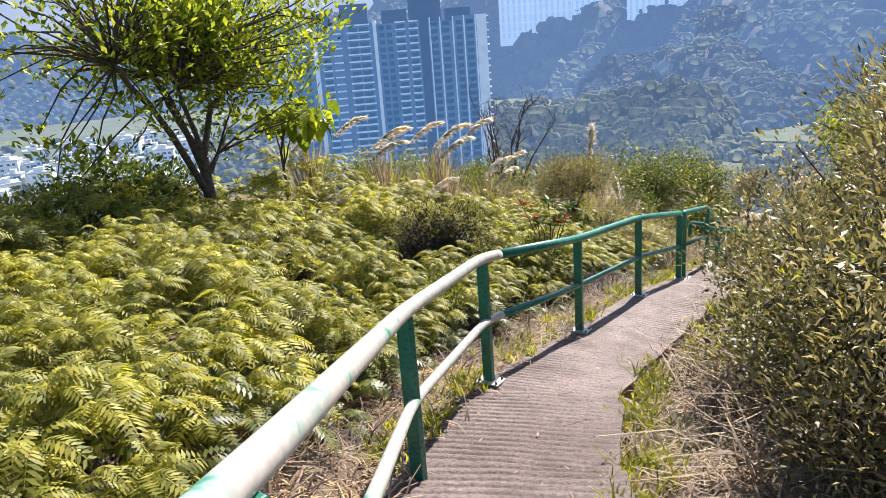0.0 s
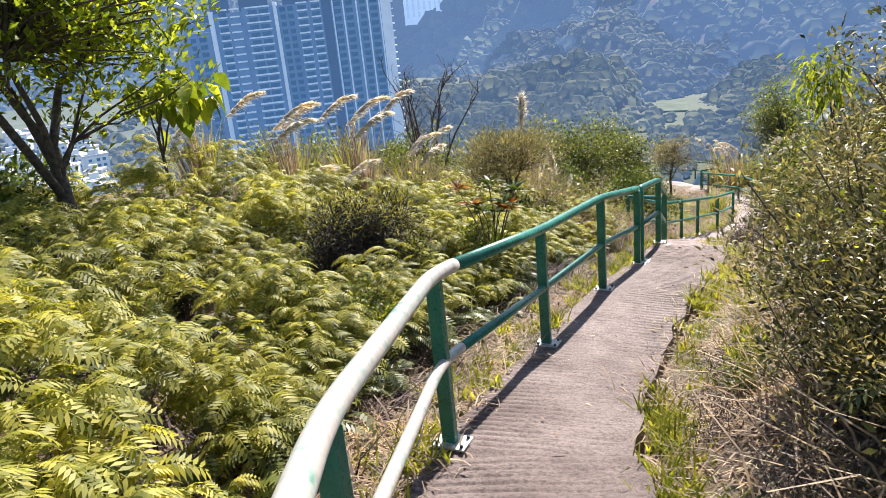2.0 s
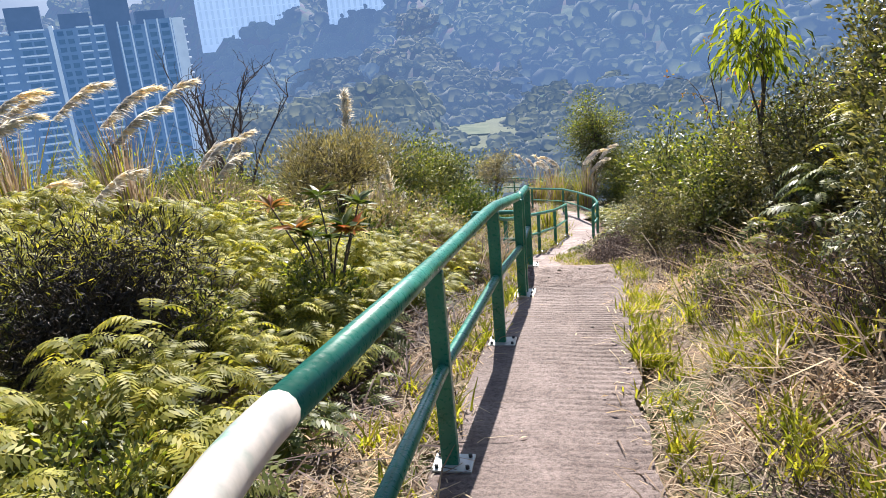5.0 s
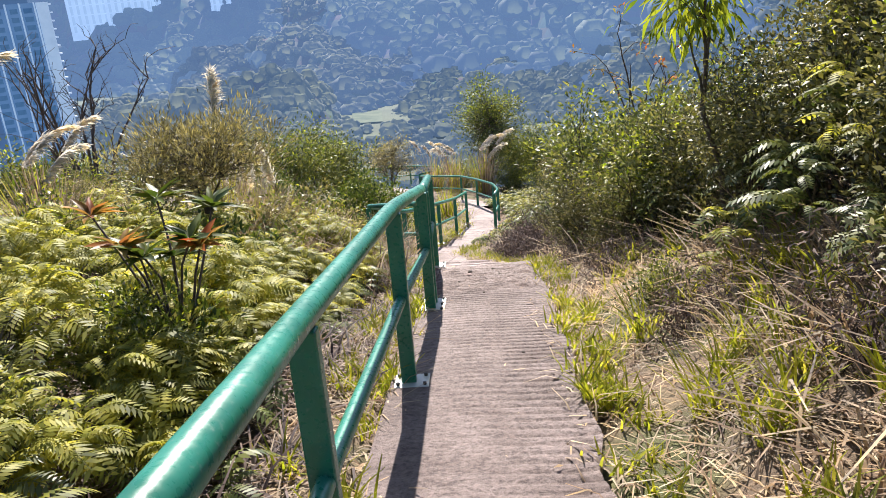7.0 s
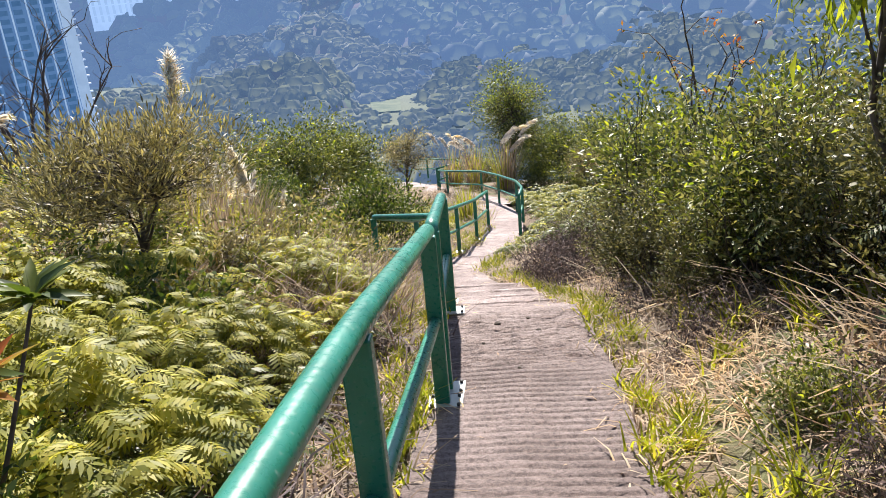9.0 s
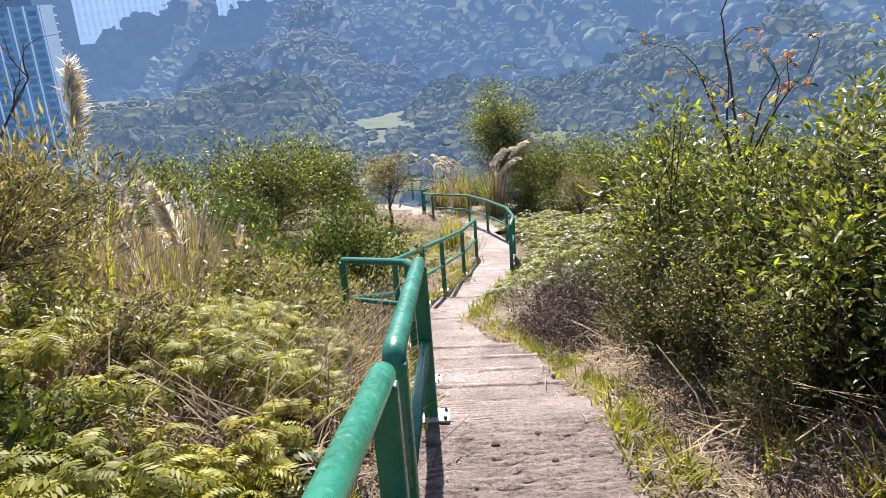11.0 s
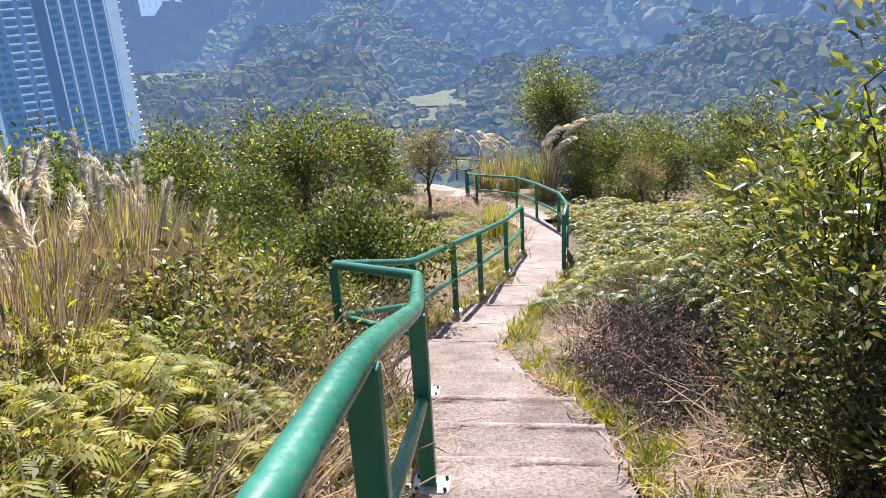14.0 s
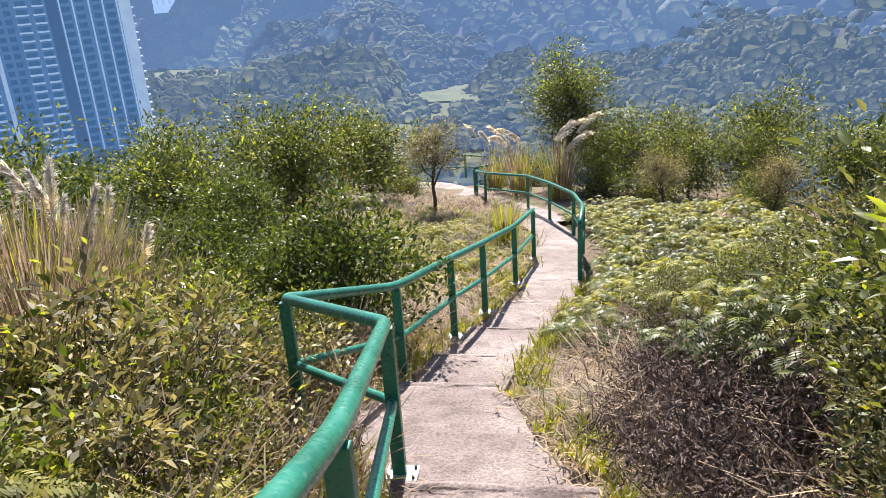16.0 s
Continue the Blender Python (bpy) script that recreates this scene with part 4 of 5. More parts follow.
for x, y, dz, a, k in ((3.1, -7.9, -0.2, 55, 0.95), (3.5, -7.2, 0.0, 125, 1.05), (2.5, -5.8, -0.3, 195, 0.8),
                       (3.6, -8.7, -0.2, 245, 0.9), (4.1, -9.3, -0.2, 305, 1.0)):
    again(olive_bush, x, y, dz, a, k)
for x, y, dz, a, k in ((2.65, 0.7, -0.2, 15, 0.85), (2.75, -0.5, -0.2, 95, 0.9), (2.45, 1.8, -0.2, 165, 0.85), (2.1, 3.0, -0.3, 235, 0.85), (1.9, 4.4, -0.25, 285, 0.75), (2.9, -2.4, -0.2, 335, 0.85), (2.15, 5.2, -0.2, 75, 0.8), (1.9, 1.4, -0.15, 25, 0.55), (1.75, 2.3, -0.1, 115, 0.6), (1.65, 3.1, -0.1, 205, 0.62), (1.5, 8.8, -0.1, 35, 0.5), (1.6, 10.0, -0.1, 125, 0.55), (2.6, 10.4, -0.1, 215, 0.65), (2.8, -7.6, -0.3, 140, 0.8), (2.5, -6.3, -0.3, 200, 0.85), (2.4, -5.0, -0.3, 260, 0.75), (2.45, -3.6, -0.25, 320, 0.75), (2.0, 7.2, -0.2, 50, 0.65), (1.8, 8.4, -0.2, 110, 0.6), (2.4, 9.2, -0.2, 170, 0.7), (3.1, 8.4, -0.1, 210, 0.9), (3.2, 11.2, -0.2, 250, 0.7)):
    again(bank_bush, x, y, dz, a, k)
again(feather, 3.3, -6.3, 0.3, 60, 1.0, "feathery olive shrub rising over the bank thicket")
again(feather, 4.1, -7.4, 0.2, 150, 1.0, "feathery olive shrub rising over the bank thicket")
again(glossy_bush, 2.15, 2.5, -0.3, 320, 0.85)


dead_bush = bracken_tangle()
stand(dead_bush, 1.5, 5.9, -0.2)
for x, y, dz, a, k in ((-1.0, 3.2, -0.15, 25, 0.5), (-1.4, 3.9, -0.1, 85, 0.6), (-1.9, 4.8, 0.0, 145, 0.8), (-1.2, 5.6, -0.1, 205, 0.6), (-2.4, 4.0, 0.0, 265, 0.8), (-2.2, 6.2, 0.0, 325, 0.9), (-3.0, 5.2, 0.0, 15, 0.9), (-1.0, 1.6, -0.15, 75, 0.5), (-2.6, 7.0, 0.0, 135, 0.9), (-1.3, -0.2, -0.1, 195, 0.5), (-1.0, -3.4, -0.15, 255, 0.5), (-0.9, -5.2, -0.15, 315, 0.5)):
    again(dead_bush, x, y, dz, a, k, "tangle of dead brown bracken on the open slope")
for x, y, dz, a, s in ((1.55, 6.6, -0.15, 40, 0.85), (1.3, 7.9, -0.1, 80, 0.75), (1.95, 8.7, -0.1, 130, 0.8), (1.9, 6.7, -0.1, 170, 0.8), (1.75, 0.3, -0.2, 220, 0.65), (1.95, -1.7, -0.2, 260, 0.7), (1.6, 1.9, -0.25, 300, 0.6), (1.7, -4.8, -0.2, 330, 0.55),
                      (1.75, -6.0, -0.2, 20, 0.5), (2.2, -6.9, -0.2, 50, 0.5), (0.95, 6.5, -0.2, 70, 0.7), (1.2, 6.0, -0.1, 160, 0.9), (1.25, 7.0, -0.1, 250, 0.9), (1.35, 5.2, -0.15, 310, 0.8), (1.6, 7.4, 0, 200, 1.0), (1.95, 6.0, 0, 100, 1.0), (2.35, -3.2, -0.1, 90, 0.8), (1.7, 4.3, -0.25, 190, 0.7), (1.0, 9.6, -0.2, 10, 0.5), (1.5, 10.8, -0.2, 110, 0.6)):
    again(dead_bush, x, y, dz, a, s)
stand(plant("slender_tree", "slender bank tree with hanging bright leaves on thin dark stems", "tree", 84, 2.35, (0.4, 0.36), LEAF_LIT, LONG, 0.17, 26, 14, 0.1, 0.6, 0.02, BARK, trunk=1.3, lean=(-0.35, 0.1), droop=0.9, upward=0), 2.45, -0.3, 0.2)



def twiggy_tree():
    r = np.random.default_rng(85)
    ob = tagged(new("twiggy_tree"), "thin bare-branched tree with a few red leaves", "tree")
    g, red = Geo(), Geo()
    for k in range(6):
        a = k * 1.05
        tip = (0.55 * math.cos(a), 0.5 * math.sin(a), r.uniform(2.2, 3.0))
        p = limb(g, r, (0, 0, 0.9 + 0.1 * k), tip, 0.018, 0.006, 0.1, 7, 5)
        for q in range(3):
            b = p[r.integers(2, 7)]
            p2 = limb(g, r, b, b + (r.normal(0, 0.22), r.normal(0, 0.22), r.uniform(0.05, 0.4)), 0.007, 0.003, 0.2, 5, 4)
            n = 7
            red.stamp(OVAL, np.tile(p2[-1], (n, 1)) + r.normal(0, 0.04, (n, 3)), turns(r.normal(0, 1, (n, 3)) + (0, 0, -0.3), r.uniform(-1, 1, n)), r.uniform(0.05, 0.09, n))
    limb(g, r, (0, 0, -0.2), (0, 0, 1.5), 0.035, 0.02, 0.05, 7, 7)
    part("trunk", g, BARK, ob)
    tagged(part("leafage", red, LEAF_RED, ob, "sparse orange-red leaves"), kind="stuff")
    return ob


stand(twiggy_tree(), 2.95, 5.4, 0.0, 40)

# ---------------------------------------------------------------- ferns, grass and litter
FROND = [frond_shape(11, 1.0, 1.1, 0.2), frond_shape(10, 1.35, 1.35, 0.22), frond_shape(11, 0.75, 0.8, 0.19)]


def side_points(r, n, y0, y1, left, d0, d1, power=1.0):
    y = r.uniform(y0, y1, n)
    d = d0 + (d1 - d0) * r.random(n) ** power
    x = np.interp(y, WAY_Y, WAY_L) - d if left else np.interp(y, WAY_Y, WAY_R) + d
    return x, y, d


def fern_bed(name, label, seed, n, y0, y1, left, d0, d1, mat, lift, size, fronds=6, power=1.0, gap=-0.35):
    r = np.random.default_rng(seed)
    x, y, d = side_points(r, n, y0, y1, left, d0, d1, power)
    tuft = np.sin(x * 4.3 + 1.4 * np.sin(2.3 * y)) * np.cos(y * 3.9 + 1.2 * np.sin(2.0 * x))
    keep = (tuft + r.normal(0, 0.3, n) > gap) & (np.hypot(x + 1.9, y + 4.15) > 0.62) & (np.hypot(x + 1.35, y + 2.4) > 0.35)
    x, y, d, tuft = x[keep], y[keep], d[keep], tuft[keep]
    mound = 0.5 + 0.5 * np.sin(x * 2.0 + 1.1 * np.sin(y * 1.5)) * np.cos(y * 1.8 + 0.8 * np.sin(x * 1.3))
    high = 0.4 * mound + 0.35 * (0.5 + 0.5 * tuft) + 0.25 * r.random(len(x))
    z = land(x, y) + lift[0] + (lift[1] - lift[0]) * high * np.clip((d - d0) / 0.6 + 0.25, 0, 1)
    g = Geo()
    for k in range(fronds):
        a = r.uniform(0, 6.28, len(x))
        dirs = np.stack([np.cos(a), np.sin(a), r.uniform(-0.1, 0.35, len(x))], 1)
        g.stamp(FROND[k % 3], np.stack([x, y, z], 1), turns(dirs, r.normal(0, 0.25, len(x))), r.uniform(size[0], size[1], len(x)))
    return tagged(part(name, g, mat, None, label), category="ferns", kind="stuff")


fern_bed("fern_bed", "sunlit yellow-green fern thicket on the slope", 91, 2700, -11.5, -1.0, True, 0.8, 6.0, FERN, (0.1, 1.0), (0.16, 0.32), 5, 1.3)
# Shade below the upper fronds is put in with the darker fern colour.
fern_bed("fern_bed_painted_shade", "fern undergrowth below the sunlit fronds, shade painted into its darker colour", 92, 900, -11.5, 1.0, True, 0.6, 5.5, FERN_DARK, (0.0, 0.5), (0.2, 0.36), 4, 1.2, -2.0)
fern_bed("fern_bed_lower", "ferns among shrubs on the lower slope", 93, 900, -1.2, 5.0, True, 0.6, 3.8, FERN, (0.1, 0.75), (0.16, 0.32), 5, 1.2, -0.3)
fern_bed("fern_bed_bank", "dark glossy ferns hanging over the bank, its shade put into their colour", 94, 560, -9, 8, False, 1.1, 2.6, FERN_DARK, (0.1, 1.2), (0.2, 0.38), 5, 0.8)
fern_bed("fern_bed_bank_lit", "bright ferns standing out of the bank", 95, 170, -9, 8, False, 0.9, 3.0, FERN, (0.1, 1.2), (0.16, 0.3), 5, 0.8, 0.0)
fern_bed("fern_bed_bend", "low light green ferns beside the bend", 96, 800, 10.3, 22.5, False, 0.4, 5.5, FERN, (0.05, 0.5), (0.26, 0.44), 3, 1.0, -2.0)
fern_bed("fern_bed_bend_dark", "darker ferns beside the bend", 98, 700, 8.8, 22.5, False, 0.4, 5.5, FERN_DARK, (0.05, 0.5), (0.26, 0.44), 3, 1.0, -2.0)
fern_bed("fern_bed_inner", "low ferns inside the bend", 97, 320, 12.5, 21, True, 0.5, 3.6, FERN, (0.0, 0.25), (0.2, 0.32), 4, 1.0)

GREEN_BLADE, DRY_BLADE = blade_shape(0.011, 0.5, 3), blade_shape(0.008, 0.9, 2)


def grass_bed(name, label, seed, tufts, per, y0, y1, left, d0, d1, mat, shape, ln, power=1.0, spread=0.07, flat=0.0, wide=1.0):
    r = np.random.default_rng(seed)
    x, y, d = side_points(r, tufts, y0, y1, left, d0, d1, power)
    k = tufts * per
    x, y = np.repeat(x, per) + r.normal(0, spread, k), np.repeat(y, per) + r.normal(0, spread, k)
    a = r.uniform(0, 6.28, k)
    rot = turns(unit(np.stack([np.cos(a), np.sin(a), -r.uniform(0, 0.3 + flat, k)], 1)), r.normal(0, 0.15, k))
    h = r.uniform(ln[0], ln[1], k) * np.repeat(r.uniform(0.6, 1.25, tufts), per)
    g = Geo()
    g.stamp(shape, np.stack([x, y, land(x, y) - 0.02], 1), rot, np.stack([np.full(k, wide), h, h * (1 - 0.6 * flat)], 1))
    return tagged(part(name, g, mat, None, label), category="grass", kind="stuff")


grass_bed("verge_grass", "tufts of fresh grass along the path edge by the rail", 101, 170, 26, -9, 14, True, 0.02, 0.4, GRASS, GREEN_BLADE, (0.08, 0.22), 1.4, 0.05)
grass_bed("verge_grass_bank", "tufts of fresh grass along the bank side of the path", 102, 190, 26, -9.5, 14, False, 0.03, 0.35, GRASS, GREEN_BLADE, (0.08, 0.2), 1.3, 0.05)
grass_bed("long_grass", "long yellow-green grass tufts at the foot of the bank", 103, 38, 40, -5, 3, False, 0.5, 1.6, GRASS, GREEN_BLADE, (0.2, 0.38), 1.0, 0.05)
grass_bed("dry_grass", "dry reddish straw and litter between rail and ferns", 104, 1300, 22, -9.5, 13, True, 0.08, 1.25, STRAW, DRY_BLADE, (0.1, 0.26), 1.0, 0.13, 0.55)
grass_bed("dry_grass_bank", "dry trampled straw at the foot of the bank", 105, 1500, 22, -9.5, 12, False, 0.1, 1.8, STRAW, DRY_BLADE, (0.1, 0.26), 1.0, 0.15, 0.6)
grass_bed("dry_bracken", "dead brown bracken litter under the ferns", 106, 1100, 14, -11, 8, True, 0.4, 5.0, DEAD, DRY_BLADE, (0.15, 0.4), 1.2, 0.16, 0.3, 1.6)
grass_bed("bend_grass", "short dry and green grass inside the bend", 107, 900, 18, 12.5, 27, True, 0.1, 4.5, STRAW, DRY_BLADE, (0.15, 0.4), 1.0, 0.15, 0.2, 2.0)
grass_bed("bend_grass_green", "short green grass round the bend", 108, 700, 18, 12.5, 24, True, 0.1, 4.5, GRASS, GREEN_BLADE, (0.12, 0.3), 1.0, 0.15, 0.2, 1.5)
grass_bed("slope_straw", "tall bleached straw standing among the slope shrubs", 109, 1000, 16, 1.0, 10.5, True, 0.35, 5.0, STRAW, GREEN_BLADE, (0.3, 0.85), 1.1, 0.16, 0.15, 1.1)
grass_bed("slope_grass", "green grass growing through the straw of the slope", 110, 260, 16, 1.5, 10.5, True, 0.3, 4.0, GRASS, GREEN_BLADE, (0.2, 0.5), 1.2, 0.12, 0.1, 1.0)
grass_bed("bank_straw", "dead straw and stalks through the bank thicket", 111, 420, 16, -8.5, 11, False, 0.8, 3.0, STRAW, DRY_BLADE, (0.25, 0.6), 1.1, 0.16, 0.2, 1.4)

# scrub over the rest of the hillside
def scrub():
    r = np.random.default_rng(121)
    n = 1500
    x = np.where(r.random(n) < 0.55, r.uniform(-24, -6.5, n), r.uniform(3.8, 20, n))
    y = r.uniform(-24, 44, n)
    rgt = np.interp(y, WAY_Y, WAY_R)
    keep = (x < -6.5) | ((x > rgt + 3.2) & ~((y > 11) & (x < 6.5)))
    keep &= ~((x < -6.5) & (y > -12) & (y < 2) & (x > -9.5))
    x, y = x[keep], y[keep]
    low = np.where((x < -6) & (y < 3), 0.2, 0.45)
    g = Geo()
    leaves(g, r, np.stack([x, y, land(x, y) + low * 0.7], 1), 46, 0.33, OVAL, 0.17, 0.5)
    tagged(part("hillside_scrub", g, LEAF_OLIVE, None, "low olive scrub covering the hillside"), category="scrub", kind="stuff")


scrub()

# a few loose stones and dry leaves on the path
def pebble(x, y, size, seed):
    r = np.random.default_rng(seed)
    bm = bmesh.new()
    bmesh.ops.create_icosphere(bm, subdivisions=2, radius=size)
    for v in bm.verts:
        v.co *= 1 + r.normal(0, 0.08)
        v.co.z *= 0.6
    ob = part("pebble", bm, BARK, None, "small dark stone lying on the concrete path")
    tagged(ob, category="stone", group="stones on the path")
    ob.location = (x, y, float(np.interp(y, WAY_Y, WAY_Z)) + size * 0.35)


for k, (x, y, size) in enumerate(((0.3, 1.44, 0.028), (0.62, 1.2, 0.02), (0.55, 1.6, 0.016), (0.2, 0.9, 0.014), (0.45, 0.3, 0.012), (0.7, -1.8, 0.012))):
    pebble(x, y, size, 130 + k)


def path_litter():
    r = np.random.default_rng(140)
    n = 170
    y = r.uniform(-9, 14, n)
    lf, rt = np.interp(y, WAY_Y, WAY_L), np.interp(y, WAY_Y, WAY_R)
    u = np.where(r.random(n) < 0.6, 1 - 0.25 * r.random(n) ** 2, r.random(n))
    x = lf + (rt - lf) * u
    a = r.uniform(0, 6.28, n)
    g = Geo()
    g.stamp(leaf_shape(0.3, 0.1, -0.05), np.stack([x, y, tread(y) + 0.012], 1), turns(np.stack([np.cos(a), np.sin(a), np.zeros(n)], 1), r.uniform(-0.3, 0.3, n)), r.uniform(0.02, 0.06, n))
    tagged(part("path_litter", g, STRAW, None, "dry leaves and straw scattered on the path"), category="litter", kind="stuff")


path_litter()

# ---------------------------------------------------------------- the valley: wooded hills, fields, towers


def canopy_material(name, air, low, high):
    """Closed woodland seen from far off: crown after crown, each with its own tone and relief."""
    m, n, l, b = material(name, 0.9)
    tc = n.new("ShaderNodeTexCoord")
    cell = n.new("ShaderNodeTexVoronoi")
    cell.inputs["Scale"].default_value = 0.1
    l.new(tc.outputs["Object"], cell.inputs["Vector"])
    patch = noise_node(n, l, 0.008, 5)
    c = ramp(n, l, patch, [(0.35, low), (0.65, high)])
    c = mixed(n, l, 0.7, c, cell.outputs["Color"], "MULTIPLY")
    l.new(c, b.inputs["Base Color"])
    b.inputs["Specular IOR Level"].default_value = 0.1
    flip = n.new("ShaderNodeMath")
    flip.operation, flip.inputs[0].default_value = "SUBTRACT", 1.0
    l.new(cell.outputs["Distance"], flip.inputs[1])
    bumped(n, l, b, flip.outputs[0], 0.35, 2.0)
    # Blue valley haze is painted over the canopy as emission.
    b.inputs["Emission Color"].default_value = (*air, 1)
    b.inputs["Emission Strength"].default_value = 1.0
    return m


WOOD_FAR = canopy_material("painted_haze_canopy", (0.05, 0.088, 0.168), (0.035, 0.042, 0.025), (0.06, 0.07, 0.038))
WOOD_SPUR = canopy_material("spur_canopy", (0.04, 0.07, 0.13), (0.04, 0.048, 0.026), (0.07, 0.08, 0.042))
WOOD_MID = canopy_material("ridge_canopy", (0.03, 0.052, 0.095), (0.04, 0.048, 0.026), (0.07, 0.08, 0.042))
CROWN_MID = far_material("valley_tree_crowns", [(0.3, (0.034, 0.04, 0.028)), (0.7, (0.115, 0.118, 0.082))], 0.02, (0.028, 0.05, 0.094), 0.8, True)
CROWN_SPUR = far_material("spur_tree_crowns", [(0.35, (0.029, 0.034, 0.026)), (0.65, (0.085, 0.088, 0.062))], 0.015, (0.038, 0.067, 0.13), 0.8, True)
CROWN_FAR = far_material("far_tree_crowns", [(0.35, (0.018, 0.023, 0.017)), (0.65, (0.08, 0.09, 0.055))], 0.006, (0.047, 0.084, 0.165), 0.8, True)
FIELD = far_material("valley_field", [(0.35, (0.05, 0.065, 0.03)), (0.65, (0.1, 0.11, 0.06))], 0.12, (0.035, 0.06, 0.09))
# Building materials glow blue: air haze painted as emission, stronger on pale walls.
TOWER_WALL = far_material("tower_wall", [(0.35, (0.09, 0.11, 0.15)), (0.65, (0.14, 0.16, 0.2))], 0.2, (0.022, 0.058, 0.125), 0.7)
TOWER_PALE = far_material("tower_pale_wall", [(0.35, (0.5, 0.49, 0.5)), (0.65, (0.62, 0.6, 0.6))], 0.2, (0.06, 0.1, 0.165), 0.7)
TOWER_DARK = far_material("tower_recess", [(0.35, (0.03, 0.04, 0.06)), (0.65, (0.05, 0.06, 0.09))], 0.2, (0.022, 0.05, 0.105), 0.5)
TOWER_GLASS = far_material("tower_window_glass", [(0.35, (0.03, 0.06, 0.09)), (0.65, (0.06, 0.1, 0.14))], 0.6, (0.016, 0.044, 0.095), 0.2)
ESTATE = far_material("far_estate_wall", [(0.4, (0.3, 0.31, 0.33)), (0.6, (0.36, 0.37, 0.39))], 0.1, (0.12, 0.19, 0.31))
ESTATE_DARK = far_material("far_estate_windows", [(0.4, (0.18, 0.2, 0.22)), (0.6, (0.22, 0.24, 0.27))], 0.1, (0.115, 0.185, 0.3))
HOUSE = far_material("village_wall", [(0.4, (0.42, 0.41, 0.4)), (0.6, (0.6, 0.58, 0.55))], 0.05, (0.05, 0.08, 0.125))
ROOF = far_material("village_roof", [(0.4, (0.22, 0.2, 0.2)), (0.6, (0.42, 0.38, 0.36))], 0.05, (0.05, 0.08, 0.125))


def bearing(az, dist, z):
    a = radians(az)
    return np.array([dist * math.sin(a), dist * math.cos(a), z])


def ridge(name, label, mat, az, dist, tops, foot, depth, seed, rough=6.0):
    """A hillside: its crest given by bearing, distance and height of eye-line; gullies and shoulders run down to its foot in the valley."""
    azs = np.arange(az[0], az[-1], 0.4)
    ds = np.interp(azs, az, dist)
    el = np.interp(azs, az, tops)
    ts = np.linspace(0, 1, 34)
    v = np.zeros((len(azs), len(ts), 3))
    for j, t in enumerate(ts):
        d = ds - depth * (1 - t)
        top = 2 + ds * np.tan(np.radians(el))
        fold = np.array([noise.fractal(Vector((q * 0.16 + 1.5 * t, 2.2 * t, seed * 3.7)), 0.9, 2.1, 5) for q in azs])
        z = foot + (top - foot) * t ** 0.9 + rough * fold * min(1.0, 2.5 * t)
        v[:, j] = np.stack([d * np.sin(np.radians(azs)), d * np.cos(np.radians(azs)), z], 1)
    g, n = Geo(), len(ts)
    g.add(v.reshape(-1, 3), [(a * n + b, (a + 1) * n + b, (a + 1) * n + b + 1, a * n + b + 1) for a in range(len(azs) - 1) for b in range(n - 1)])
    tagged(part(name, g, mat, None, label, True), category="hill", kind="structure")
    return v


def lump_shape():
    bm = bmesh.new()
    bmesh.ops.create_uvsphere(bm, u_segments=6, v_segments=5, radius=1.0)
    v = np.array([p.co[:] for p in bm.verts])
    f = [[p.index for p in q.verts] for q in bm.faces]
    bm.free()
    return v, np.array([q if len(q) == 4 else (*q, q[-1]) for q in f])


def wood(name, label, mat, v, n, size, seed, t0=0.0, t1=1.0, tuft=10):
    """Tree crowns standing all over a hillside, each a core with ragged leaf tufts about it."""
    r = np.random.default_rng(seed)
    az = np.degrees(np.arctan2(v[:, -1, 0], v[:, -1, 1]))
    seen = np.nonzero((az > -64) & (az < 30))[0]
    a, b = r.uniform(seen[0], seen[-1] - 0.001, n), r.uniform(t0, t1, n) * (v.shape[1] - 1.001)
    ai, bi = a.astype(int), b.astype(int)
    fa, fb = (a - ai)[:, None], (b - bi)[:, None]
    p = (v[ai, bi] * (1 - fa) + v[ai + 1, bi] * fa) * (1 - fb) + (v[ai, bi + 1] * (1 - fa) + v[ai + 1, bi + 1] * fa) * fb
    s = r.uniform(size[0], size[1], n) * np.where(r.random(n) < 0.12, 1.5, 1.0)
    return crowns(name, label, mat, p + np.stack([np.zeros(n), np.zeros(n), s * 0.35], 1), s, r, tuft)


def crowns(name, label, mat, p, s, r, tuft):
    """Woodland crowns: each a rounded, uneven main head with lower side heads about it."""
    n = len(p)
    g = Geo()
    lv, lf = lump_shape()
    quad = np.array([q for q in lf if len(set(q)) == 4])
    z = np.zeros(n)
    for k in range(tuft):
        a = r.uniform(0, 6.28, n)
        rot = np.stack([np.stack([np.cos(a), -np.sin(a), z], 1), np.stack([np.sin(a), np.cos(a), z], 1), np.stack([z, z, z + 1], 1)], 1)
        off = np.stack([np.cos(a) * 0.75, np.sin(a) * 0.75, z - 0.2], 1) * s[:, None] * (k > 0)
        q = s * (1.0 if k == 0 else 0.62) * r.uniform(0.8, 1.2, n)
        g.stamp((lv * (1 + r.normal(0, 0.12, (len(lv), 1))), quad), p + off, rot, np.stack([q, q, q * r.uniform(0.55, 0.85, n)], 1))
    return tagged(part(name, g, mat, None, label, True), category="trees", kind="stuff")


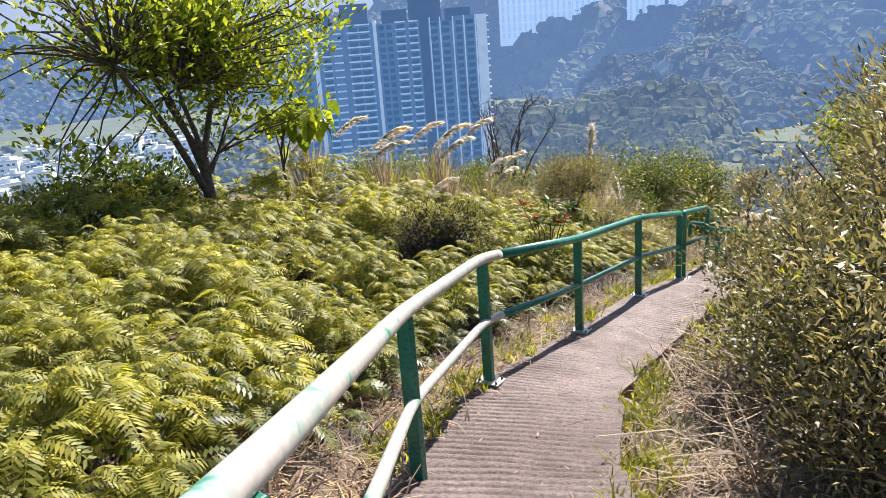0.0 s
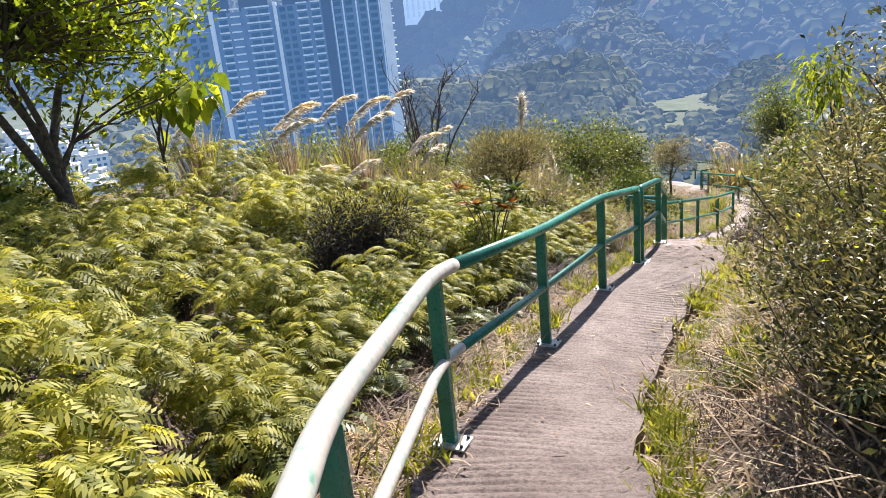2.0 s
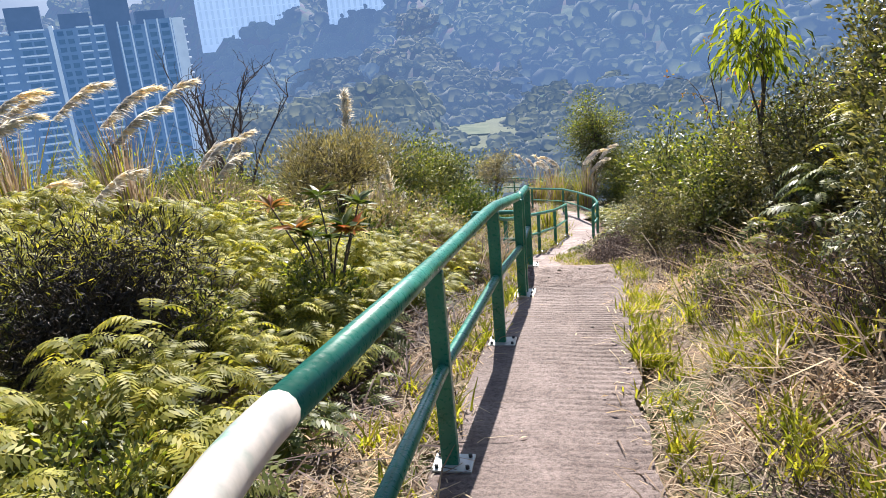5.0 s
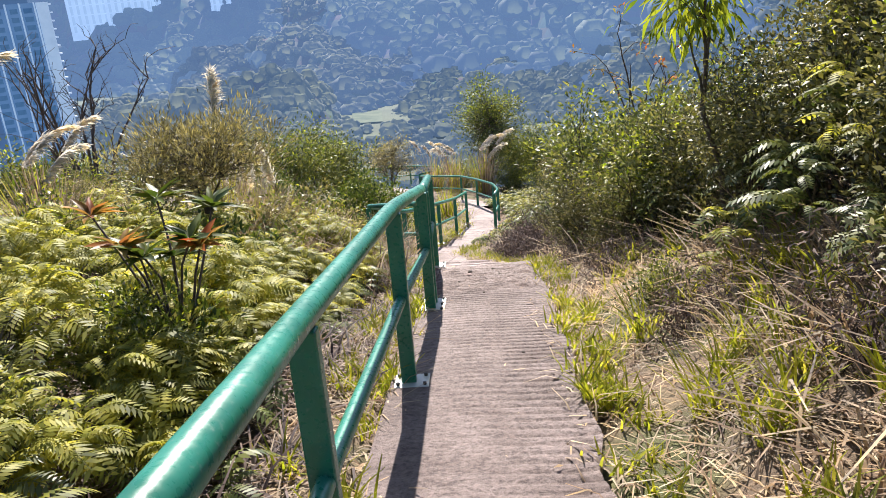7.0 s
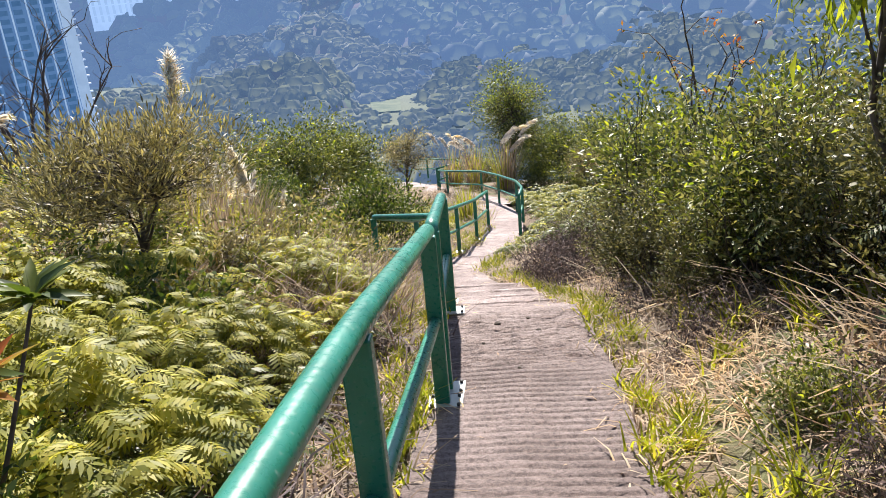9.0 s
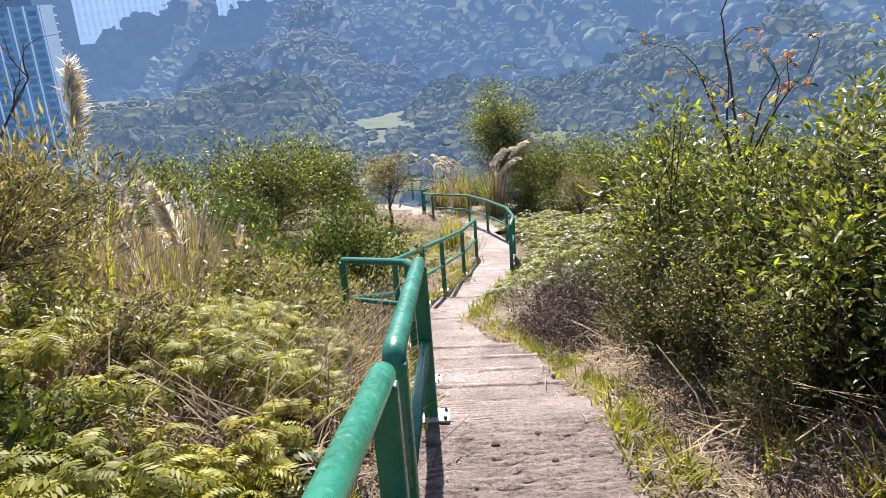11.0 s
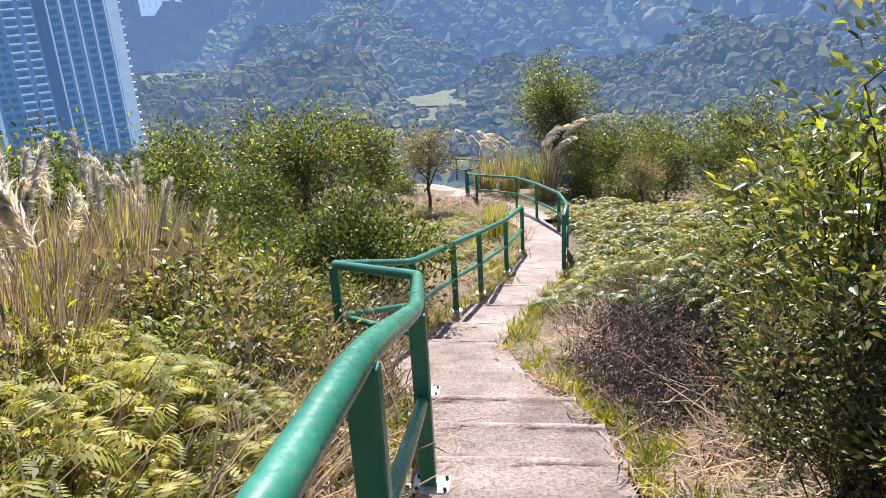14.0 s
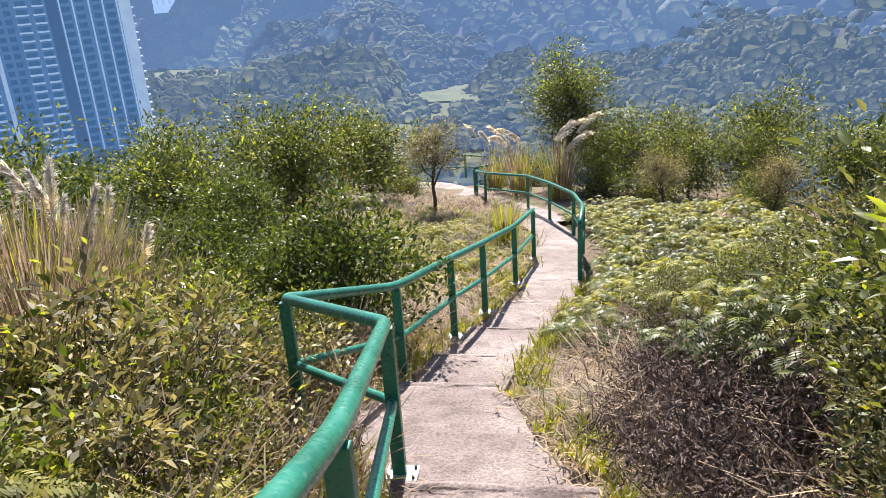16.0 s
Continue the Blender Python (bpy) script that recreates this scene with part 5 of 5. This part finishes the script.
# Added ridge covers the bright sky; its pale glow is painted haze.
PAINTED_HAZE = far_material("painted_haze_ridge", [(0.4, (0.06, 0.07, 0.08)), (0.6, (0.08, 0.09, 0.1))], 0.002, (0.13, 0.18, 0.27))
ridge("backdrop_mountain", "added pale ridge, bright haze painted on as glow", PAINTED_HAZE, [-80, -60, -48, -36, -20], [2400, 2400, 2400, 2400, 2400], [8.0, 8.0, 9.0, 8.0, 7.5], -64, 700, 9, 20)
back = ridge("backdrop_hill_far", "steep far valley side, blue morning haze painted on as glow", WOOD_FAR, [-75, -46, -30, -22, -13, -5, 5, 20, 45, 75], [1500, 1500, 1300, 1250, 1150, 1100, 1050, 1000, 950, 900],
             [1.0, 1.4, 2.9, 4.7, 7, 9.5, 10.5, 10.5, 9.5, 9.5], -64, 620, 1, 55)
wood("far_woods", "woods on the far valley side with painted haze", CROWN_FAR, back, 6000, (4.0, 7.5), 2, 0.0, 1.0, 1)
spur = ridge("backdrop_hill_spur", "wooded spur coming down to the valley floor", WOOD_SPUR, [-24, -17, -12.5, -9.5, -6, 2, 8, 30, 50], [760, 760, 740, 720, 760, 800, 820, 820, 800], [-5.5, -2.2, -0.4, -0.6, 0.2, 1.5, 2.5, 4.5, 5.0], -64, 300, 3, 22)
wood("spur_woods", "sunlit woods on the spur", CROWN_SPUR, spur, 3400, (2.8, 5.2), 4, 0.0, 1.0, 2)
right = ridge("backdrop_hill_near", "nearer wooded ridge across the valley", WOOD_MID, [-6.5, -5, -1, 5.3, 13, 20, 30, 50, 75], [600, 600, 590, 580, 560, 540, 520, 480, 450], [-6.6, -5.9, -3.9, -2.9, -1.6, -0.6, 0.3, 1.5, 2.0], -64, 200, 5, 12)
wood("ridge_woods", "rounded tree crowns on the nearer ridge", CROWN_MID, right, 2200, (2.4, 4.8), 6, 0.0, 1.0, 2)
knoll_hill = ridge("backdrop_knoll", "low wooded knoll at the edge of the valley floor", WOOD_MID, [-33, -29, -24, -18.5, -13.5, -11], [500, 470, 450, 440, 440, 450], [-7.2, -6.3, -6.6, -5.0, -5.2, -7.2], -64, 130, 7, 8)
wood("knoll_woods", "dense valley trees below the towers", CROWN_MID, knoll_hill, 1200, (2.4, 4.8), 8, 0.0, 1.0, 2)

# trees over the valley floor, with fields left open
r9 = np.random.default_rng(19)
m = 3000
az9, d9 = r9.uniform(-66, 30, m), 210 + 420 * r9.random(m) ** 0.9
open_field = (az9 > -12.8) & (az9 < -4.5) & (d9 > 370) & (d9 < 530) & (r9.random(m) < 0.6)
town = (az9 < -52) & (d9 > 300) & (r9.random(m) < 0.75)
az9, d9 = az9[~(open_field | town)], d9[~(open_field | town)]
p9 = np.stack([d9 * np.sin(np.radians(az9)), d9 * np.cos(np.radians(az9))], 1)
z9 = ground_height(p9[:, 0], p9[:, 1])
s9 = r9.uniform(2.2, 5.0, len(d9))
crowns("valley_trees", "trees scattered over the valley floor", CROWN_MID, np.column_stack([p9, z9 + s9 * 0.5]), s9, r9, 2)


def field(az0, az1, d0, d1, label):
    g = Geo()
    n = 8
    az, d = np.meshgrid(np.linspace(az0, az1, n), np.linspace(d0, d1, n))
    x, y = d * np.sin(np.radians(az)), d * np.cos(np.radians(az))
    v = np.stack([x.ravel(), y.ravel(), (ground_height(x, y) + 0.8).ravel()], 1)
    g.add(v, [(a * n + b, a * n + b + 1, (a + 1) * n + b + 1, (a + 1) * n + b) for a in range(n - 1) for b in range(n - 1)])
    tagged(part("field", g, FIELD, None, label), category="field", kind="structure")


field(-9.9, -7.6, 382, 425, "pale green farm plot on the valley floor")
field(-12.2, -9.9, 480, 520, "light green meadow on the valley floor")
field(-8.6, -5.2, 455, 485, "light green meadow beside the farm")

# ---------------------------------------------------------------- buildings far off


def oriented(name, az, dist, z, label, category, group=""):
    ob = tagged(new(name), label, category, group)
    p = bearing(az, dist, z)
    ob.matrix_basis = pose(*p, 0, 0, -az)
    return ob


def slab(name, parent, u0, u1, n0, n1, z0, z1, mat, label=""):
    """A block: u to the right, n away from the viewer, in the building's own axes."""
    return part(name, box_bm((u1 - u0, n1 - n0, z1 - z0), ((u0 + u1) / 2, (n0 + n1) / 2, (z0 + z1) / 2)), mat, parent, label)


def repeat(ob, places):
    for q in places:
        c = ob.copy()
        scene.collection.objects.link(c)
        c.location = q
    return ob


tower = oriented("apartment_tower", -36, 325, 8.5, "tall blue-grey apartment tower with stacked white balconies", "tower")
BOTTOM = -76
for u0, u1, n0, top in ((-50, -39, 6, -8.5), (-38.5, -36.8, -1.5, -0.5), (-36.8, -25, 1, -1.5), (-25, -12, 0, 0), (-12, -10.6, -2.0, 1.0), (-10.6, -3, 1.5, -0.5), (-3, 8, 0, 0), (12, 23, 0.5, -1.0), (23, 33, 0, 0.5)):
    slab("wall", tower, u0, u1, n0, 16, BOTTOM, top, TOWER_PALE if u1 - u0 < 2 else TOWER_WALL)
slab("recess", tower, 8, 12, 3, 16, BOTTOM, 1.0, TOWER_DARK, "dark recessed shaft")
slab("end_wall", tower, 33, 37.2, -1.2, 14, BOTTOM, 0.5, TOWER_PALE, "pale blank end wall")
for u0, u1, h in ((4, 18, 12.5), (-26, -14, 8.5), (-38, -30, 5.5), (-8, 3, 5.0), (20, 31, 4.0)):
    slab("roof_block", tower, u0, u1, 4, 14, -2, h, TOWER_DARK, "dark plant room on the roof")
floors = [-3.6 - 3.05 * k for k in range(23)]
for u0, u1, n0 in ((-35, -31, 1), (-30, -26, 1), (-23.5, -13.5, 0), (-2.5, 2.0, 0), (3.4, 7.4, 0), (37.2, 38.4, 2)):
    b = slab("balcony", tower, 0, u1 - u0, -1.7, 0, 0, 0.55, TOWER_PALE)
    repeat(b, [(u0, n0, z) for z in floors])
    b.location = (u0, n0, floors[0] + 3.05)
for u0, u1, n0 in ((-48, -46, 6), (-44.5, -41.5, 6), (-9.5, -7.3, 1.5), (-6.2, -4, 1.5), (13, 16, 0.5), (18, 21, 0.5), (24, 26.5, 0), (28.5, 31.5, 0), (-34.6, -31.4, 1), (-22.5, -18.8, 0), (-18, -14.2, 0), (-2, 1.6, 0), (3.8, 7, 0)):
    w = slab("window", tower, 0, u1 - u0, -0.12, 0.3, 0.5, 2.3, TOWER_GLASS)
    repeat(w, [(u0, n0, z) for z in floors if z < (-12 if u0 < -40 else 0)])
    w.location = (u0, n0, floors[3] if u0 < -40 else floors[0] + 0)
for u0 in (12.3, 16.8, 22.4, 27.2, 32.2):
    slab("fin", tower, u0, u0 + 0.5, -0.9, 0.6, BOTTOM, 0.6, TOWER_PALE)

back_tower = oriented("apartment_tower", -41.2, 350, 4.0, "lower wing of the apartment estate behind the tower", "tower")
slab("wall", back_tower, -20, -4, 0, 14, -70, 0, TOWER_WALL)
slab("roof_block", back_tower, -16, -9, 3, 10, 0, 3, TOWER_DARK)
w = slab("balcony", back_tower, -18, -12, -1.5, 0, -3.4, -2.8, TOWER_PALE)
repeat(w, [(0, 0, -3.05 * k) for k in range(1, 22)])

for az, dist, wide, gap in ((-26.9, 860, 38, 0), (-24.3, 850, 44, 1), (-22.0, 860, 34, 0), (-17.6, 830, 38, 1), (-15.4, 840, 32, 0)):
    est = oriented("estate_tower", az, dist, -6, "far pale housing tower, haze painted into its walls", "tower", "far housing estate")
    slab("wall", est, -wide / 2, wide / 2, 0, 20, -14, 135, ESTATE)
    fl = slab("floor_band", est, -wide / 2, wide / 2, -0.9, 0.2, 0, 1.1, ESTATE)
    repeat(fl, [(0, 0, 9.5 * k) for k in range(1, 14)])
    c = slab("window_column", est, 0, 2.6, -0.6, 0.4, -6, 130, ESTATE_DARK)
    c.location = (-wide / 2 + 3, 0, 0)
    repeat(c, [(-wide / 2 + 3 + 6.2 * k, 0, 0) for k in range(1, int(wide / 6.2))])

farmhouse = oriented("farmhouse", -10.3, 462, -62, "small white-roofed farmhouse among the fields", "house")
slab("wall", farmhouse, -7, 7, 0, 9, 0, 4, HOUSE)
bm = box_bm((16, 11, 0.8), (0, 4.5, 4.4))
part("roof", bm, HOUSE, farmhouse)
slab("window", farmhouse, -4, -2, -0.15, 0.1, 1.2, 2.8, TOWER_GLASS)
slab("door", farmhouse, 1, 2.2, -0.15, 0.1, 0, 2.4, TOWER_DARK)

rv = np.random.default_rng(23)
village = None
spots = []
for row in range(9):
    for col in range(11):
        spots.append((-72 + col * 1.9 + rv.normal(0, 0.3) + 0.4 * (row % 2), 300 + row * 34 + rv.normal(0, 6)))
kinds = []
for k in range(3):
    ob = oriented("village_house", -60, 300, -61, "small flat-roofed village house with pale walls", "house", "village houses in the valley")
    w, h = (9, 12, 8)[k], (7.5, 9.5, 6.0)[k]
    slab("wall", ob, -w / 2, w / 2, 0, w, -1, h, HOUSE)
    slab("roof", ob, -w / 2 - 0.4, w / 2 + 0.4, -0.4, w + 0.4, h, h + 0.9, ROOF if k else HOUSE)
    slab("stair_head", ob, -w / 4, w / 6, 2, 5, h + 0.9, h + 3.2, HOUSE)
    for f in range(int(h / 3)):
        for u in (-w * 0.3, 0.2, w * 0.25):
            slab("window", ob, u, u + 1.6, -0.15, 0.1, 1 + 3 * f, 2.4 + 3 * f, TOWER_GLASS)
    kinds.append(ob)
for i, (az, d) in enumerate(spots):
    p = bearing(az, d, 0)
    z = float(ground_height(np.array(p[0]), np.array(p[1])))
    m = pose(p[0], p[1], z + 0.5, 0, 0, -az + rv.uniform(-25, 25))
    if i < 3:
        kinds[i].matrix_basis = m
    else:
        copy_thing(kinds[i % 3], m)
